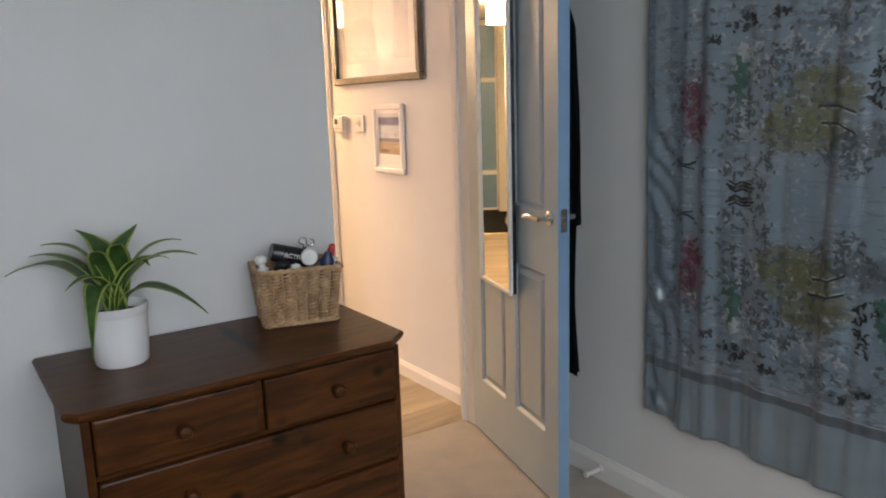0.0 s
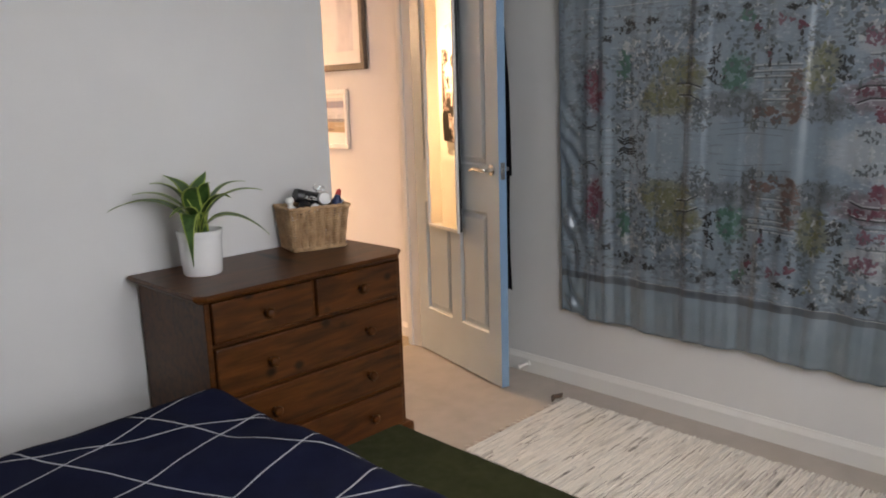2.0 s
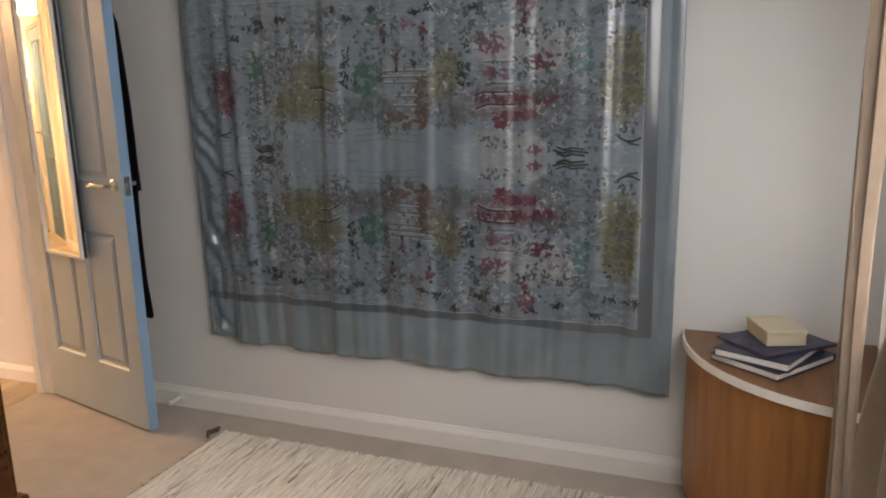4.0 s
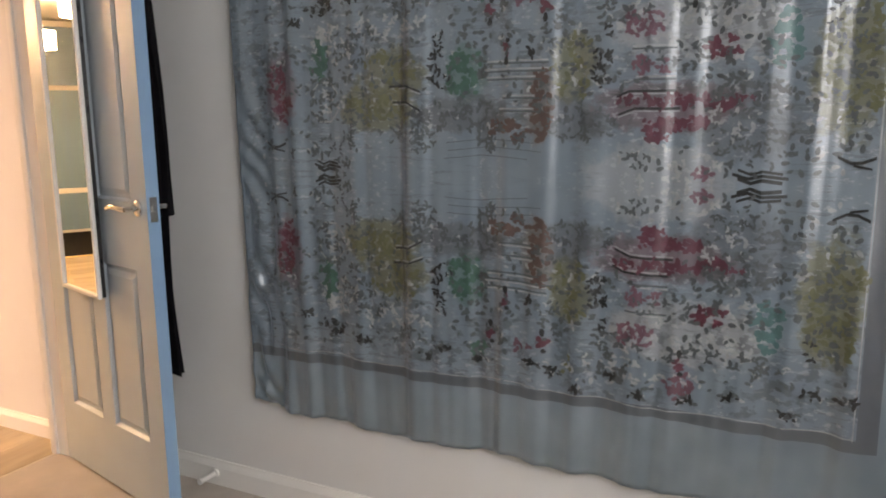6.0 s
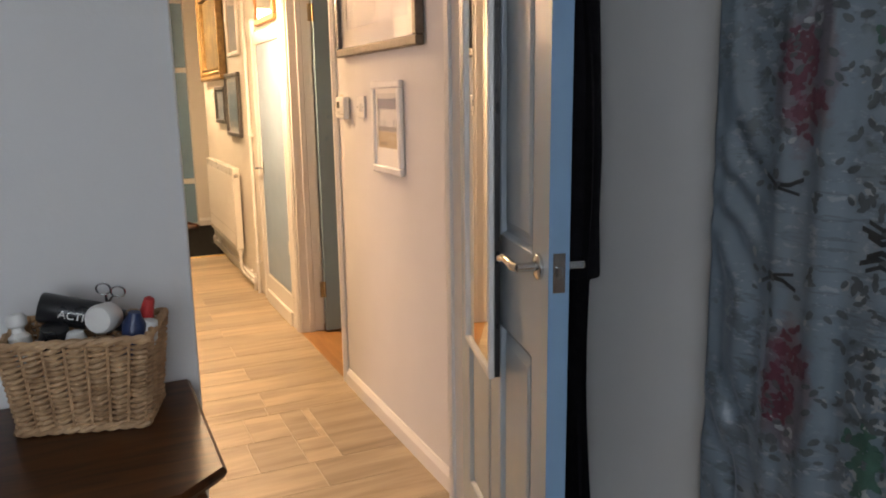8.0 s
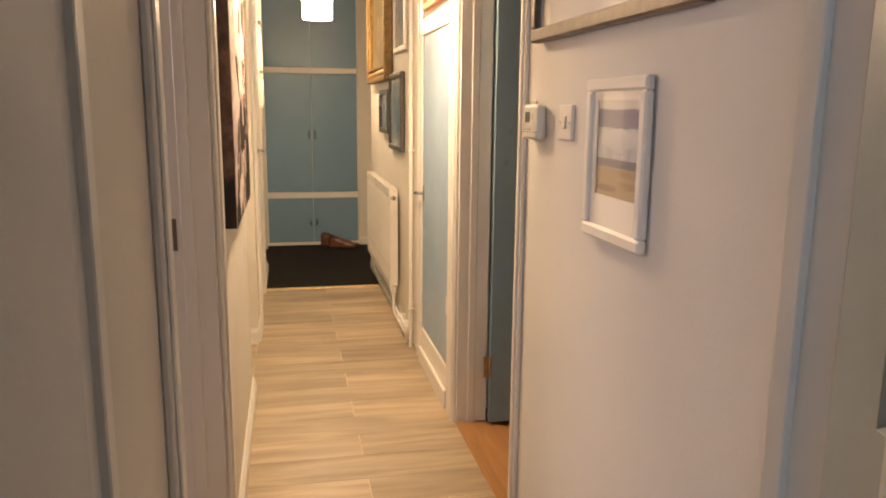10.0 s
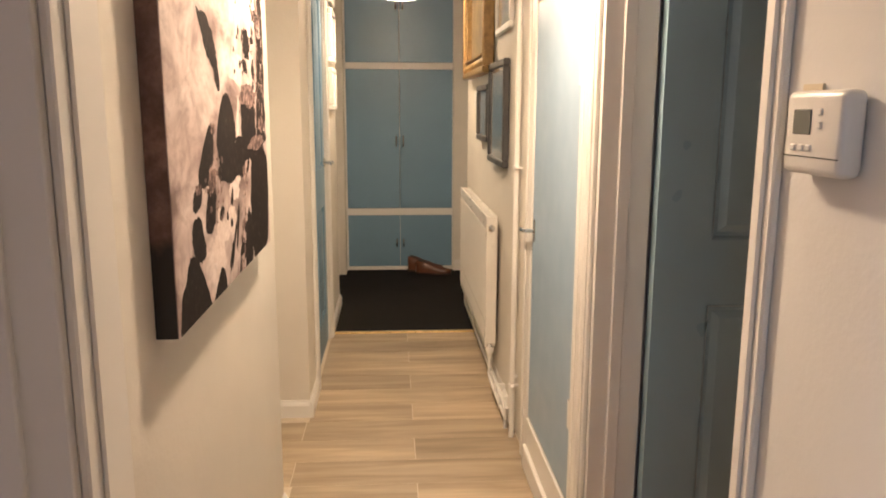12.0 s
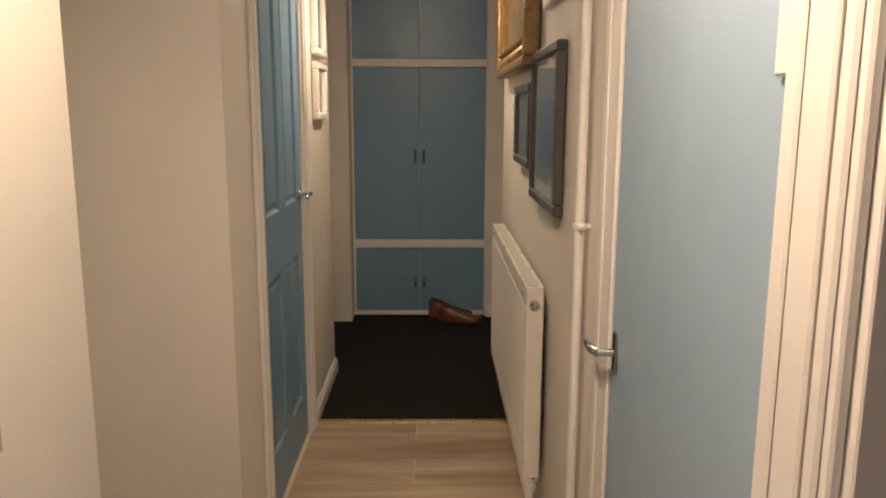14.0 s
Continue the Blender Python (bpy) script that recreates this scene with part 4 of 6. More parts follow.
# ---- doors
def panel_leaf(bm, w, h, thick, panels):
    """A panelled leaf: local x along its width, y through its thickness (front at 0), with recessed, fielded panels on both faces."""
    xs = sorted({0.0, w} | {p[0] for p in panels} | {p[1] for p in panels})
    zs = sorted({0.0, h} | {p[2] for p in panels} | {p[3] for p in panels})
    core = box(bm, 0, w, 0.012, thick - 0.012, 0, h)
    for x0, x1 in zip(xs, xs[1:]):
        for z0, z1 in zip(zs, zs[1:]):
            cx, cz = (x0 + x1) / 2, (z0 + z1) / 2
            if any(p[0] < cx < p[1] and p[2] < cz < p[3] for p in panels):
                continue
            box(bm, x0, x1, 0, 0.012, z0, z1)
            box(bm, x0, x1, thick - 0.012, thick, z0, z1)
    return core


def panel_field(x0, x1, z0, z1, y, out):
    """The raised field of a panel with its sloped moulding; out is the way it faces (-1 or 1 along y)."""
    bm = B()
    rings = []
    for inset, depth in ((0.0, -0.001), (0.004, 0.003), (0.009, 0.0112), (0.018, 0.0114), (0.036, 0.003), (0.042, 0.003)):
        yy = y - out * depth
        rings.append([bm.verts.new(p) for p in ((x0 + inset, yy, z0 + inset), (x1 - inset, yy, z0 + inset), (x1 - inset, yy, z1 - inset), (x0 + inset, yy, z1 - inset))])
    for a, e in zip(rings, rings[1:]):
        for i in range(4):
            bm.faces.new((a[i], a[(i + 1) % 4], e[(i + 1) % 4], e[i]))
    bm.faces.new(rings[-1])
    return bm


def lever(parent, x, z, y, out, to, name="door_handle", length=0.105, label="chrome lever handle"):
    """A lever on a rose: out is the way it stands off (-1 or 1 along y), to the way its lever points along x."""
    bm = B()
    lathe(bm, [(0.0, 0.0), (0.025, 0.0), (0.025, 0.006), (0.021, 0.009), (0.0095, 0.010), (0.009, 0.045), (0.0, 0.046)], pose(x, y, z, 90 if out < 0 else -90), 22)
    tube(bm, [(x, y + out * 0.042, z), (x + to * 0.015, y + out * 0.048, z), (x + to * 0.04, y + out * 0.049, z + 0.004), (x + to * 0.07, y + out * 0.05, z + 0.006), (x + to * length * 0.92, y + out * 0.052, z - 0.001), (x + to * length, y + out * 0.05, z - 0.005)], [0.0095, 0.0095, 0.0085, 0.008, 0.0075, 0.005], 10)
    return part(name, bm, M["chrome"], parent, label, True)


def panel_door(name, label, m, w, h, thick, panels, paint, back_panels=True):
    t = thing(name, label, "door", m, kind="structure")
    leaf = B()
    panel_leaf(leaf, w, h, thick, panels)
    part("leaf", leaf, paint, t)
    for p in panels:
        part("panel", panel_field(*p, 0.0, -1), paint, t)
        if back_panels:
            part("panel", panel_field(*p, thick, 1), paint, t)
    return t


DOOR = Matrix.Translation((HINGE[0], HINGE[1], 0.012)) @ pose(0, 0, 0, 0, 0, -104)
PAN = ((0.095, 0.325, 0.235, 0.80), (0.415, 0.645, 0.235, 0.80), (0.095, 0.325, 1.01, 1.86), (0.415, 0.645, 1.01, 1.86))
bd = panel_door("door_1", "pale blue-grey panelled bedroom door standing wide open", DOOR, 0.74, 1.98, 0.040, PAN, M["greydoor"])
lever(bd, 0.69, 0.995, 0.0, -1, -1)
lever(bd, 0.69, 0.995, 0.040, 1, -1)
# the free edge is a strip of its own, bluer than the faces
part("edge", box(B(), 0.74, 0.742, 0.0, 0.040, 0.0, 1.98, 0.0006), M["door_edge"], bd, "blue door edge")
bm = box(B(), 0.7415, 0.7435, 0.008, 0.032, 0.955, 1.03, 0.0005)
box(bm, 0.741, 0.748, 0.013, 0.026, 0.985, 1.005, 0.002)
part("latch_plate", bm, M["chrome"], bd, "steel latch plate")
for z in (0.22, 1.0, 1.75):
    part("hinge", tube(B(), [(-0.004, 0.044, z), (-0.004, 0.044, z + 0.09)], 0.006, 10), M["brass"], bd)

mir = thing("door_mirror", "tall narrow white-framed mirror hung on the door", "mirror", DOOR @ pose(0.158, -0.002, 0, 0, 0, -2.5) @ pose(-0.158, 0, 0))
part("backing", box(B(), 0.165, 0.463, -0.012, 0.0, 0.69, 1.865), M["black"], mir, "black backing board")
for x0, x1, z0, z1 in ((0.158, 0.172, 0.685, 1.87), (0.450, 0.464, 0.685, 1.87), (0.172, 0.450, 0.685, 0.699), (0.172, 0.450, 1.856, 1.87)):
    part("frame", box(B(), x0, x1, -0.026, -0.012, z0, z1, 0.003), M["white_frame"], mir, "slim white frame")
part("glass", box(B(), 0.172, 0.450, -0.018, -0.013, 0.699, 1.856), M["mirror"], mir, "silvered glass")


def robe():
    t = thing("dressing_gown", "long black dressing gown hung behind the open door", "dressing gown", DOOR)
    bm = B()
    k, rows = 40, []
    for j in range(36):
        s = j / 35
        z = 1.80 - s * 1.36
        ring = []
        wide = 0.15 + 0.03 * min(1, s * 3) + 0.01 * s
        deep = (0.040 + 0.018 * min(1, s * 2)) * (0.86 + 0.12 * math.sin(s * 7.5 - 1.2))
        for i in range(k):
            a = 2 * math.pi * i / k
            r = 1 + 0.17 * math.sin(a * 7 + s * 2) * (0.4 + s) + 0.05 * math.sin(a * 13 + s * 5)
            top = min(1, s * 6 + 0.25)
            ring.append(bm.verts.new((0.475 + wide * top * r * math.cos(a), 0.045 + deep * 1.05 + deep * r * math.sin(a) * top * 0.92, z - 0.01 * math.sin(a * 3))))
        rows.append(ring)
    for a, e in zip(rows, rows[1:]):
        for i in range(k):
            bm.faces.new((a[i], a[(i + 1) % k], e[(i + 1) % k], e[i]))
    bm.faces.new(rows[0])
    bm.faces.new(rows[-1][::-1])
    part("body", bm, M["black_cloth"], t, smooth=True)
    bm = B()
    pts = [(0.54, 0.085, 1.76), (0.60, 0.095, 1.60), (0.625, 0.10, 1.35), (0.618, 0.102, 1.20), (0.63, 0.10, 1.08), (0.625, 0.10, 0.96)]
    tube(bm, pts, [0.035, 0.042, 0.038, 0.044, 0.040, 0.046], 14)
    part("sleeve", bm, M["black_cloth"], t, smooth=True)
    part("hook", tube(B(), [(0.49, 0.04, 1.84), (0.49, 0.07, 1.83), (0.49, 0.085, 1.86)], 0.005, 8), M["chrome"], t)
    return t


robe()

ds = thing("door_stop", "white plastic door stop on the skirting board", "door stop", pose(XE - 0.016, 1.875, 0.045, 0, -90, 0))
part("stem", lathe(B(), [(0.016, 0), (0.016, 0.006), (0.009, 0.009), (0.008, 0.065), (0.0, 0.066)], None, 14), M["white_plastic"], ds, smooth=True)
part("buffer", lathe(B(), [(0.0085, 0.064), (0.011, 0.066), (0.011, 0.078), (0.0, 0.08)], None, 14), M["white_plastic"], ds, smooth=True)


# ---- rag rug
def rug():
    m, n, l, b = shader("cream_rag_weave")
    info = n.new("ShaderNodeNewGeometry")
    rnd = info.outputs["Random Per Island"]
    st = noise_tex(n, l, 9, 3, (0.8, 3, 1))
    k = maths(n, l, "ADD", maths(n, l, "MULTIPLY", rnd, 0.52), maths(n, l, "MULTIPLY", st, 0.62))
    col = ramp(n, l, k, [(0.20, (0.06, 0.055, 0.05)), (0.30, (0.34, 0.315, 0.28)), (0.42, (0.62, 0.58, 0.52)), (0.62, (0.74, 0.70, 0.63)), (0.80, (0.54, 0.52, 0.48))])
    l.new(col, b.inputs["Base Color"])
    b.inputs["Roughness"].default_value = 0.95
    bump(n, l, b, noise_tex(n, l, 320, 2), 0.5, 0.003)
    t = thing("rag_rug", "cream flat-woven rag rug with dark flecks", "rug", pose(1.152, -0.18, 0.0))
    W, L = 0.663, 1.71
    part("backing", box(B(), 0.004, W - 0.004, 0.004, L - 0.004, 0.001, 0.006), m, t)
    rs = random.Random(5)
    bm = B()
    rows = 165
    for r in range(rows):
        y = (r + 0.5) * L / rows
        x = -0.004 + rs.uniform(-0.006, 0.004)
        while x < W:
            ln = rs.uniform(0.04, 0.22)
            e = min(W + rs.uniform(-0.004, 0.008), x + ln)
            if e - x < 0.015:
                break
            pts = [(x + (e - x) * q / 4, y + rs.uniform(-0.0012, 0.0012), 0.007 + 0.0015 * math.sin(q * 2 + r)) for q in range(5)]
            tube(bm, pts, [0.0035, 0.0055, 0.0058, 0.0055, 0.0035], 5)
            x = e - 0.004
    ob = part("weft", bm, m, t, "twisted cotton rag strips", True)
    tagged(ob, kind="stuff")
    bm = B()
    for end in (0, L):
        for q in range(26):
            x = 0.01 + q * (W - 0.02) / 25
            d = -1 if end == 0 else 1
            tube(bm, [(x, end, 0.006), (x + rs.uniform(-0.006, 0.006), end + d * 0.018, 0.005), (x + rs.uniform(-0.012, 0.012), end + d * rs.uniform(0.022, 0.034), 0.003)], [0.002, 0.0018, 0.001], 5)
    ob = part("fringe", bm, m, t, "short cotton fringe")
    tagged(ob, kind="stuff")
    for x, e in ((W - 0.02, L + 0.04), (W - 0.05, -0.03)):
        bm = B()
        tube(bm, [(x - 0.05, e - 0.01, 0.006), (x - 0.02, e + 0.008, 0.012), (x + 0.02, e - 0.004, 0.010), (x + 0.05, e + 0.01, 0.005)], [0.004, 0.010, 0.010, 0.004], 8)
        part("tassel", bm, M["brown_carpet"], t, "dark knotted tassel", True)
    return t


rug()


# ---- corner cabinet, books
def corner_cabinet():
    t = thing("corner_cabinet", "quarter-round oak-veneer cabinet in the room corner", "cabinet", pose(XE, YS + 0.02, 0))
    R, h = 0.553, 0.525

    def arc(r, k=20):
        return [(-r * math.cos(a), r * math.sin(a)) for a in (math.pi / 2 * i / k for i in range(k + 1))]

    def quarter(bm, r, z0, z1, x0=0.0, y0=0.0):
        pts = [(-x0, y0)] + [(x - x0, y + y0) for x, y in arc(r)]
        lo = [bm.verts.new((x, y, z0)) for x, y in pts]
        hi = [bm.verts.new((x, y, z1)) for x, y in pts]
        k = len(pts)
        for i in range(k):
            bm.faces.new((lo[i], lo[(i + 1) % k], hi[(i + 1) % k], hi[i]))
        bm.faces.new(lo[::-1])
        bm.faces.new(hi)
        return bm

    part("plinth", quarter(B(), R - 0.03, 0.0, 0.05), M["oak_ply"], t)
    bm = quarter(B(), R - 0.012, 0.05, h)
    bmesh.ops.bevel(bm, geom=[e for e in bm.edges if abs((e.verts[0].co - e.verts[1].co).z) < 1e-6 and e.calc_face_angle(0) > 1], offset=0.003, segments=1, affect="EDGES")
    part("curved_door", bm, M["oak_ply"], t, "curved honey oak veneer front")
    part("top", quarter(B(), R - 0.002, h + 0.001, h + 0.024), M["oak_top"], t, "brown oak veneer top")
    bm = B()
    for r0, r1, z0, z1 in ((R - 0.003, R + 0.003, h - 0.002, h + 0.022),):
        a, c = arc(r0), arc(r1)
        quad = [[bm.verts.new((x, y, z)) for x, y, z in ((p[0], p[1], z0), (q[0], q[1], z0), (q[0], q[1], z1), (p[0], p[1], z1))] for p, q in zip(a, c)]
        for s, e in zip(quad, quad[1:]):
            for i in range(4):
                bm.faces.new((s[i], s[(i + 1) % 4], e[(i + 1) % 4], e[i]))
        bm.faces.new(quad[0][::-1])
        bm.faces.new(quad[-1])
    part("edging", bm, M["white_frame"], t, "pale edging strip")
    return t


corner_cabinet()


def book(label, x, y, z, w, d, h, turn, cover, page=None):
    t = thing("book", label, "book", pose(x, y, z, 0, 0, turn), group="books on the corner cabinet")
    part("page_block", box(B(), -w / 2 + 0.004, w / 2 - 0.004, -d / 2 + 0.002, d / 2 - 0.004, 0.003, h - 0.003, 0.001), page or M["paper"], t, "cut page edges")
    bm = box(B(), -w / 2, w / 2, -d / 2, d / 2, 0.0, 0.003)
    box(bm, -w / 2, w / 2, -d / 2, d / 2, h - 0.003, h)
    box(bm, -w / 2, w / 2, d / 2 - 0.003, d / 2, 0.003, h - 0.003)
    part("cover", bm, cover, t)
    return t


ZT = 0.551
book("large navy hardback lying at the bottom of the pile", 1.762, -0.465, ZT, 0.215, 0.27, 0.022, 234, M["navy_cover"], M["sheet"])
book("navy illustrated hardback in the middle of the pile", 1.765, -0.455, ZT + 0.0225, 0.21, 0.26, 0.024, 246, M["navy_cover"], M["sheet"])
book("thin dark paperback lying on the pile", 1.785, -0.470, ZT + 0.047, 0.20, 0.25, 0.008, 222, M["navy_cover"])
bx = thing("card_box", "small cream card box on top of the books", "box", pose(1.80, -0.47, ZT + 0.0555, 0, 0, 20))
part("body", box(B(), -0.075, 0.075, -0.055, 0.055, 0.0, 0.040, 0.002), M["cream_cover"], bx)
part("lid", box(B(), -0.077, 0.077, -0.057, 0.057, 0.034, 0.0445, 0.002), M["cream_cover"], bx, "darker card lid")


# ---- window and curtains in the south wall
win = thing("window_1", "white-framed bedroom window behind tan curtains", "window", pose(-0.5, YS, 0.85), kind="structure")
for x0, x1, z0, z1 in ((0.0, 0.05, 0, 1.2), (1.85, 1.9, 0, 1.2), (0.05, 1.85, 0, 0.05), (0.05, 1.85, 1.15, 1.2), (0.925, 0.975, 0.05, 1.15)):
    part("window_frame", box(B(), x0, x1, -0.08, -0.03, z0, z1, 0.004), M["trim"], win)
part("window_sill", box(B(), -0.05, 1.95, -0.03, 0.04, -0.025, 0.0, 0.006), M["trim"], win)
for x0, x1 in ((0.05, 0.925), (0.975, 1.85)):
    g = part("pane", box(B(), x0, x1, -0.058, -0.054, 0.05, 1.15), M["glass"], win)
    g.visible_shadow = False


def curtain(y, edge_a, edge_b, folds, amp, label, cloth, name="curtain"):
    """A hanging curtain at depth y whose two edges are given as x by height."""
    t = thing(name, label, "curtain", pose(0, y, 0), group="bedroom curtains")
    bm = B()
    nu, nv, grid = 90, 40, []
    for j in range(nv + 1):
        v = j / nv
        z = 0.03 + v * 2.17
        row = []
        for i in range(nu + 1):
            s = i / nu
            x = edge_a(z) + (edge_b(z) - edge_a(z)) * s
            row.append(bm.verts.new((x, amp * (0.7 + 0.3 * v) * math.sin(s * folds * 2 * math.pi + 0.7 * math.sin(v * 4)) + amp * 0.4 * math.sin(s * folds * 5.1 + v * 3), z)))
        grid.append(row)
    for a, e in zip(grid, grid[1:]):
        for i in range(nu):
            bm.faces.new((a[i], a[i + 1], e[i + 1], e[i]))
    ob = part("cloth", bm, cloth, t, smooth=True)
    if cloth is not M["net"]:
        s = ob.modifiers.new("thickness", "SOLIDIFY")
        s.thickness = 0.003
    return t


def drape(z):
    k = min(1, max(0, (z - 0.65) / 0.8))
    return 0.86 - 0.50 * k * k * (3 - 2 * k)


curtain(-0.605, lambda z: 1.405 - 0.02 * math.sin(z * 2), lambda z: 1.32 + 0.035 * math.exp(-((z - 0.8) / 0.3) ** 2), 2, 0.020, "tan curtain drawn back beside the corner cabinet", M["curtain"])
curtain(-0.665, lambda z: 1.33, lambda z: 0.42, 7, 0.012, "sheer white net hanging in the bright window", M["net"], "net_curtain")
curtain(-0.575, drape, lambda z: 0.24 - 0.45 * max(0, 1 - z / 1.0), 4, 0.026, "tan curtain draped loosely in front of the window", M["curtain"])
curtain(-0.605, lambda z: -0.72, lambda z: -0.52, 3, 0.026, "tan curtain drawn back at the far end of the window", M["curtain"])
rod = thing("curtain_rail", "white curtain rail over the bedroom window", "curtain rail", pose(0, YS, 2.2))
part("pole", tube(B(), [(-0.85, 0.175, 0.02), (1.55, 0.175, 0.02)], 0.011, 12), M["trim"], rod, smooth=True)
for x in (-0.8, 0.35, 1.5):
    part("bracket", box(B(), x - 0.008, x + 0.008, 0.0, 0.175, 0.005, 0.03, 0.003), M["trim"], rod)


# ---- bed
def duvet_material():
    m, n, l, b = shader("navy_duvet_with_white_lines")
    tc = n.new("ShaderNodeTexCoord")
    wn3, ws, ad = n.new("ShaderNodeTexNoise"), n.new("ShaderNodeVectorMath"), n.new("ShaderNodeVectorMath")
    l.new(tc.outputs["Object"], wn3.inputs["Vector"])
    wn3.inputs["Scale"].default_value, wn3.inputs["Detail"].default_value = 2.6, 1
    ws.operation, ad.operation = "SCALE", "ADD"
    ws.inputs["Scale"].default_value = 0.07
    l.new(wn3.outputs["Color"], ws.inputs[0])
    l.new(tc.outputs["Object"], ad.inputs[0])
    l.new(ws.outputs[0], ad.inputs[1])
    sep = n.new("ShaderNodeSeparateXYZ")
    l.new(ad.outputs[0], sep.inputs[0])
    mask = None
    for a, c, gap, off in ((1.0, 0.45, 0.29, 0.03), (-0.38, 1.0, 0.25, 0.0), (0.35, 0.95, 0.55, 0.1)):
        d = maths(n, l, "ADD", maths(n, l, "MULTIPLY", sep.outputs[0], a), maths(n, l, "MULTIPLY", sep.outputs[1], c))
        q = maths(n, l, "FRACT", maths(n, l, "DIVIDE", maths(n, l, "ADD", d, off + 9.0), gap))
        line = maths(n, l, "LESS_THAN", maths(n, l, "ABSOLUTE", maths(n, l, "SUBTRACT", q, 0.5)), 0.0024 / gap)
        mask = line if mask is None else maths(n, l, "MAXIMUM", mask, line)
    base = ramp(n, l, noise_tex(n, l, 7, 3), [(0.3, (0.0028, 0.0042, 0.017)), (0.7, (0.0052, 0.008, 0.028))])
    l.new(mix(n, l, maths(n, l, "MULTIPLY", mask, 0.85), base, (0.55, 0.56, 0.58)), b.inputs["Base Color"])
    b.inputs["Roughness"].default_value = 0.95
    b.inputs["Specular IOR Level"].default_value = 0.15
    bump(n, l, b, noise_tex(n, l, 500, 2), 0.3, 0.001)
    return m


bed = thing("bed", "low divan bed with white mattress under the duvet", "bed", pose(-1.90, 0.52, 0))
part("base", box(B(), 0.0, 2.16, 0.02, 1.16, 0.04, 0.26, 0.015, seg=2), M["olive"], bed, "dark fabric divan base")
part("mattress", box(B(), 0.0, 2.14, 0.02, 1.16, 0.262, 0.44, 0.04, seg=3), M["sheet"], bed, "white mattress")
for x in (0.1, 2.06):
    for y in (0.1, 1.08):
        part("leg", lathe(B(), [(0.025, 0), (0.025, 0.04)], pose(x, y, 0), 12), M["black"], bed)

dv = thing("duvet", "navy blue duvet with fine white crossing lines", "duvet", pose(-1.90, 0.52, 0))
bm = B()
grid = []
for j in range(61):
    v = j / 60
    row = []
    for i in range(101):
        u = i / 100
        x, y = u * 2.25 - 0.03, -0.05 + v * 1.28
        ex, ey = min(1, (2.22 - x) / 0.12), min(1, min(y + 0.05, 1.23 - y) / 0.12)
        rim = 1 - (1 - max(0, ex)) ** 2.2 - (1 - max(0, ey)) ** 2.2
        z = 0.41 + 0.098 * max(-0.3, rim) + 0.022 * noise.noise((x * 3.1, y * 3.1, 0.5)) + 0.010 * noise.noise((x * 8, y * 8, 1.5))
        z = max(z, 0.37)
        x -= 0.05 * (1 - max(0, ex)) * (max(0, (y - 0.9)) / 0.3) ** 2
        row.append(bm.verts.new((x, y, z)))
    grid.append(row)
for a, e in zip(grid, grid[1:]):
    for i in range(100):
        bm.faces.new((a[i], a[i + 1], e[i + 1], e[i]))
ob = part("cover", bm, duvet_material(), dv, smooth=True)
s = ob.modifiers.new("thickness", "SOLIDIFY")
s.thickness, s.offset = 0.02, -1

ot = thing("ottoman", "olive green fabric blanket box at the bed's foot", "ottoman", pose(0.31, 0.48, 0))
part("body", box(B(), 0.0, 0.40, 0.0, 0.93, 0.02, 0.255, 0.012, seg=2), M["olive"], ot)
part("lid", box(B(), -0.008, 0.415, -0.008, 0.94, 0.258, 0.302, 0.014, seg=3), M["olive"], ot, "padded olive lid")
for x in (0.04, 0.36):
    for y in (0.05, 0.88):
        part("foot", lathe(B(), [(0.018, 0), (0.02, 0.02)], pose(x, y, 0), 10), M["black"], ot)


# ---- hall: pictures
def art(name, base, blobs, scale=14, ruffle=1.6, rough=0.6):
    """A printed picture: soft ground from dark to light, ruffled patches of colour over it."""
    m, n, l, b = shader(name)
    tc = n.new("ShaderNodeTexCoord")
    ground = ramp(n, l, noise_tex(n, l, scale, 6, (1, 1, 1), 0.65), [(0.32, base[0]), (0.5, base[1]), (0.68, base[2])])
    edge = maths(n, l, "MULTIPLY", maths(n, l, "SUBTRACT", noise_tex(n, l, scale * 1.6, 4, (1, 1, 1), 0.6), 0.5), ruffle)
    l.new(blob_layers(n, l, tc.outputs["Object"], ground, blobs, edge), b.inputs["Base Color"])
    b.inputs["Roughness"].default_value = rough
    return m


def picture(label, y, z0, w, h, fw, deep, frame_mat, art_mat, mount=0.0, wall="E", tilt=0.0, glass=True, name="framed_picture", lift=0.0):
    """A framed picture; y is its left end as one faces it, in local x to the right and z up from its lower edge."""
    if wall == "E":
        m = pose(XE, y, z0, 0, tilt, -90)
    else:
        m = pose(XW, y, z0, 0, tilt, 90)
    t = thing(name, label, "picture", m)
    for x0, x1, a, c in ((0, w, 0, fw), (0, w, h - fw, h), (0, fw, fw, h - fw), (w - fw, w, fw, h - fw)):
        bm = box(B(), x0, x1, -deep, -0.002 - lift, a, c, min(0.005, fw * 0.2))
        part("frame", bm, frame_mat, t)
    ym = -deep * 0.45
    if mount:
        for x0, x1, a, c in ((fw, w - fw, fw, fw + mount), (fw, w - fw, h - fw - mount, h - fw), (fw, fw + mount, fw + mount, h - fw - mount), (w - fw - mount, w - fw, fw + mount, h - fw - mount)):
            part("mount", box(B(), x0, x1, ym, ym + 0.002, a, c), M["mount"], t, "cream card mount")
    ob = part("print", box(B(), fw, w - fw, ym + 0.003, ym + 0.006, fw, h - fw), art_mat, t)
    if glass:
        g = part("glass", box(B(), fw - 0.001, w - fw + 0.001, ym - 0.006, ym - 0.004, fw - 0.001, h - fw + 0.001), M["glass"], t)
        g.visible_shadow = False
    return t


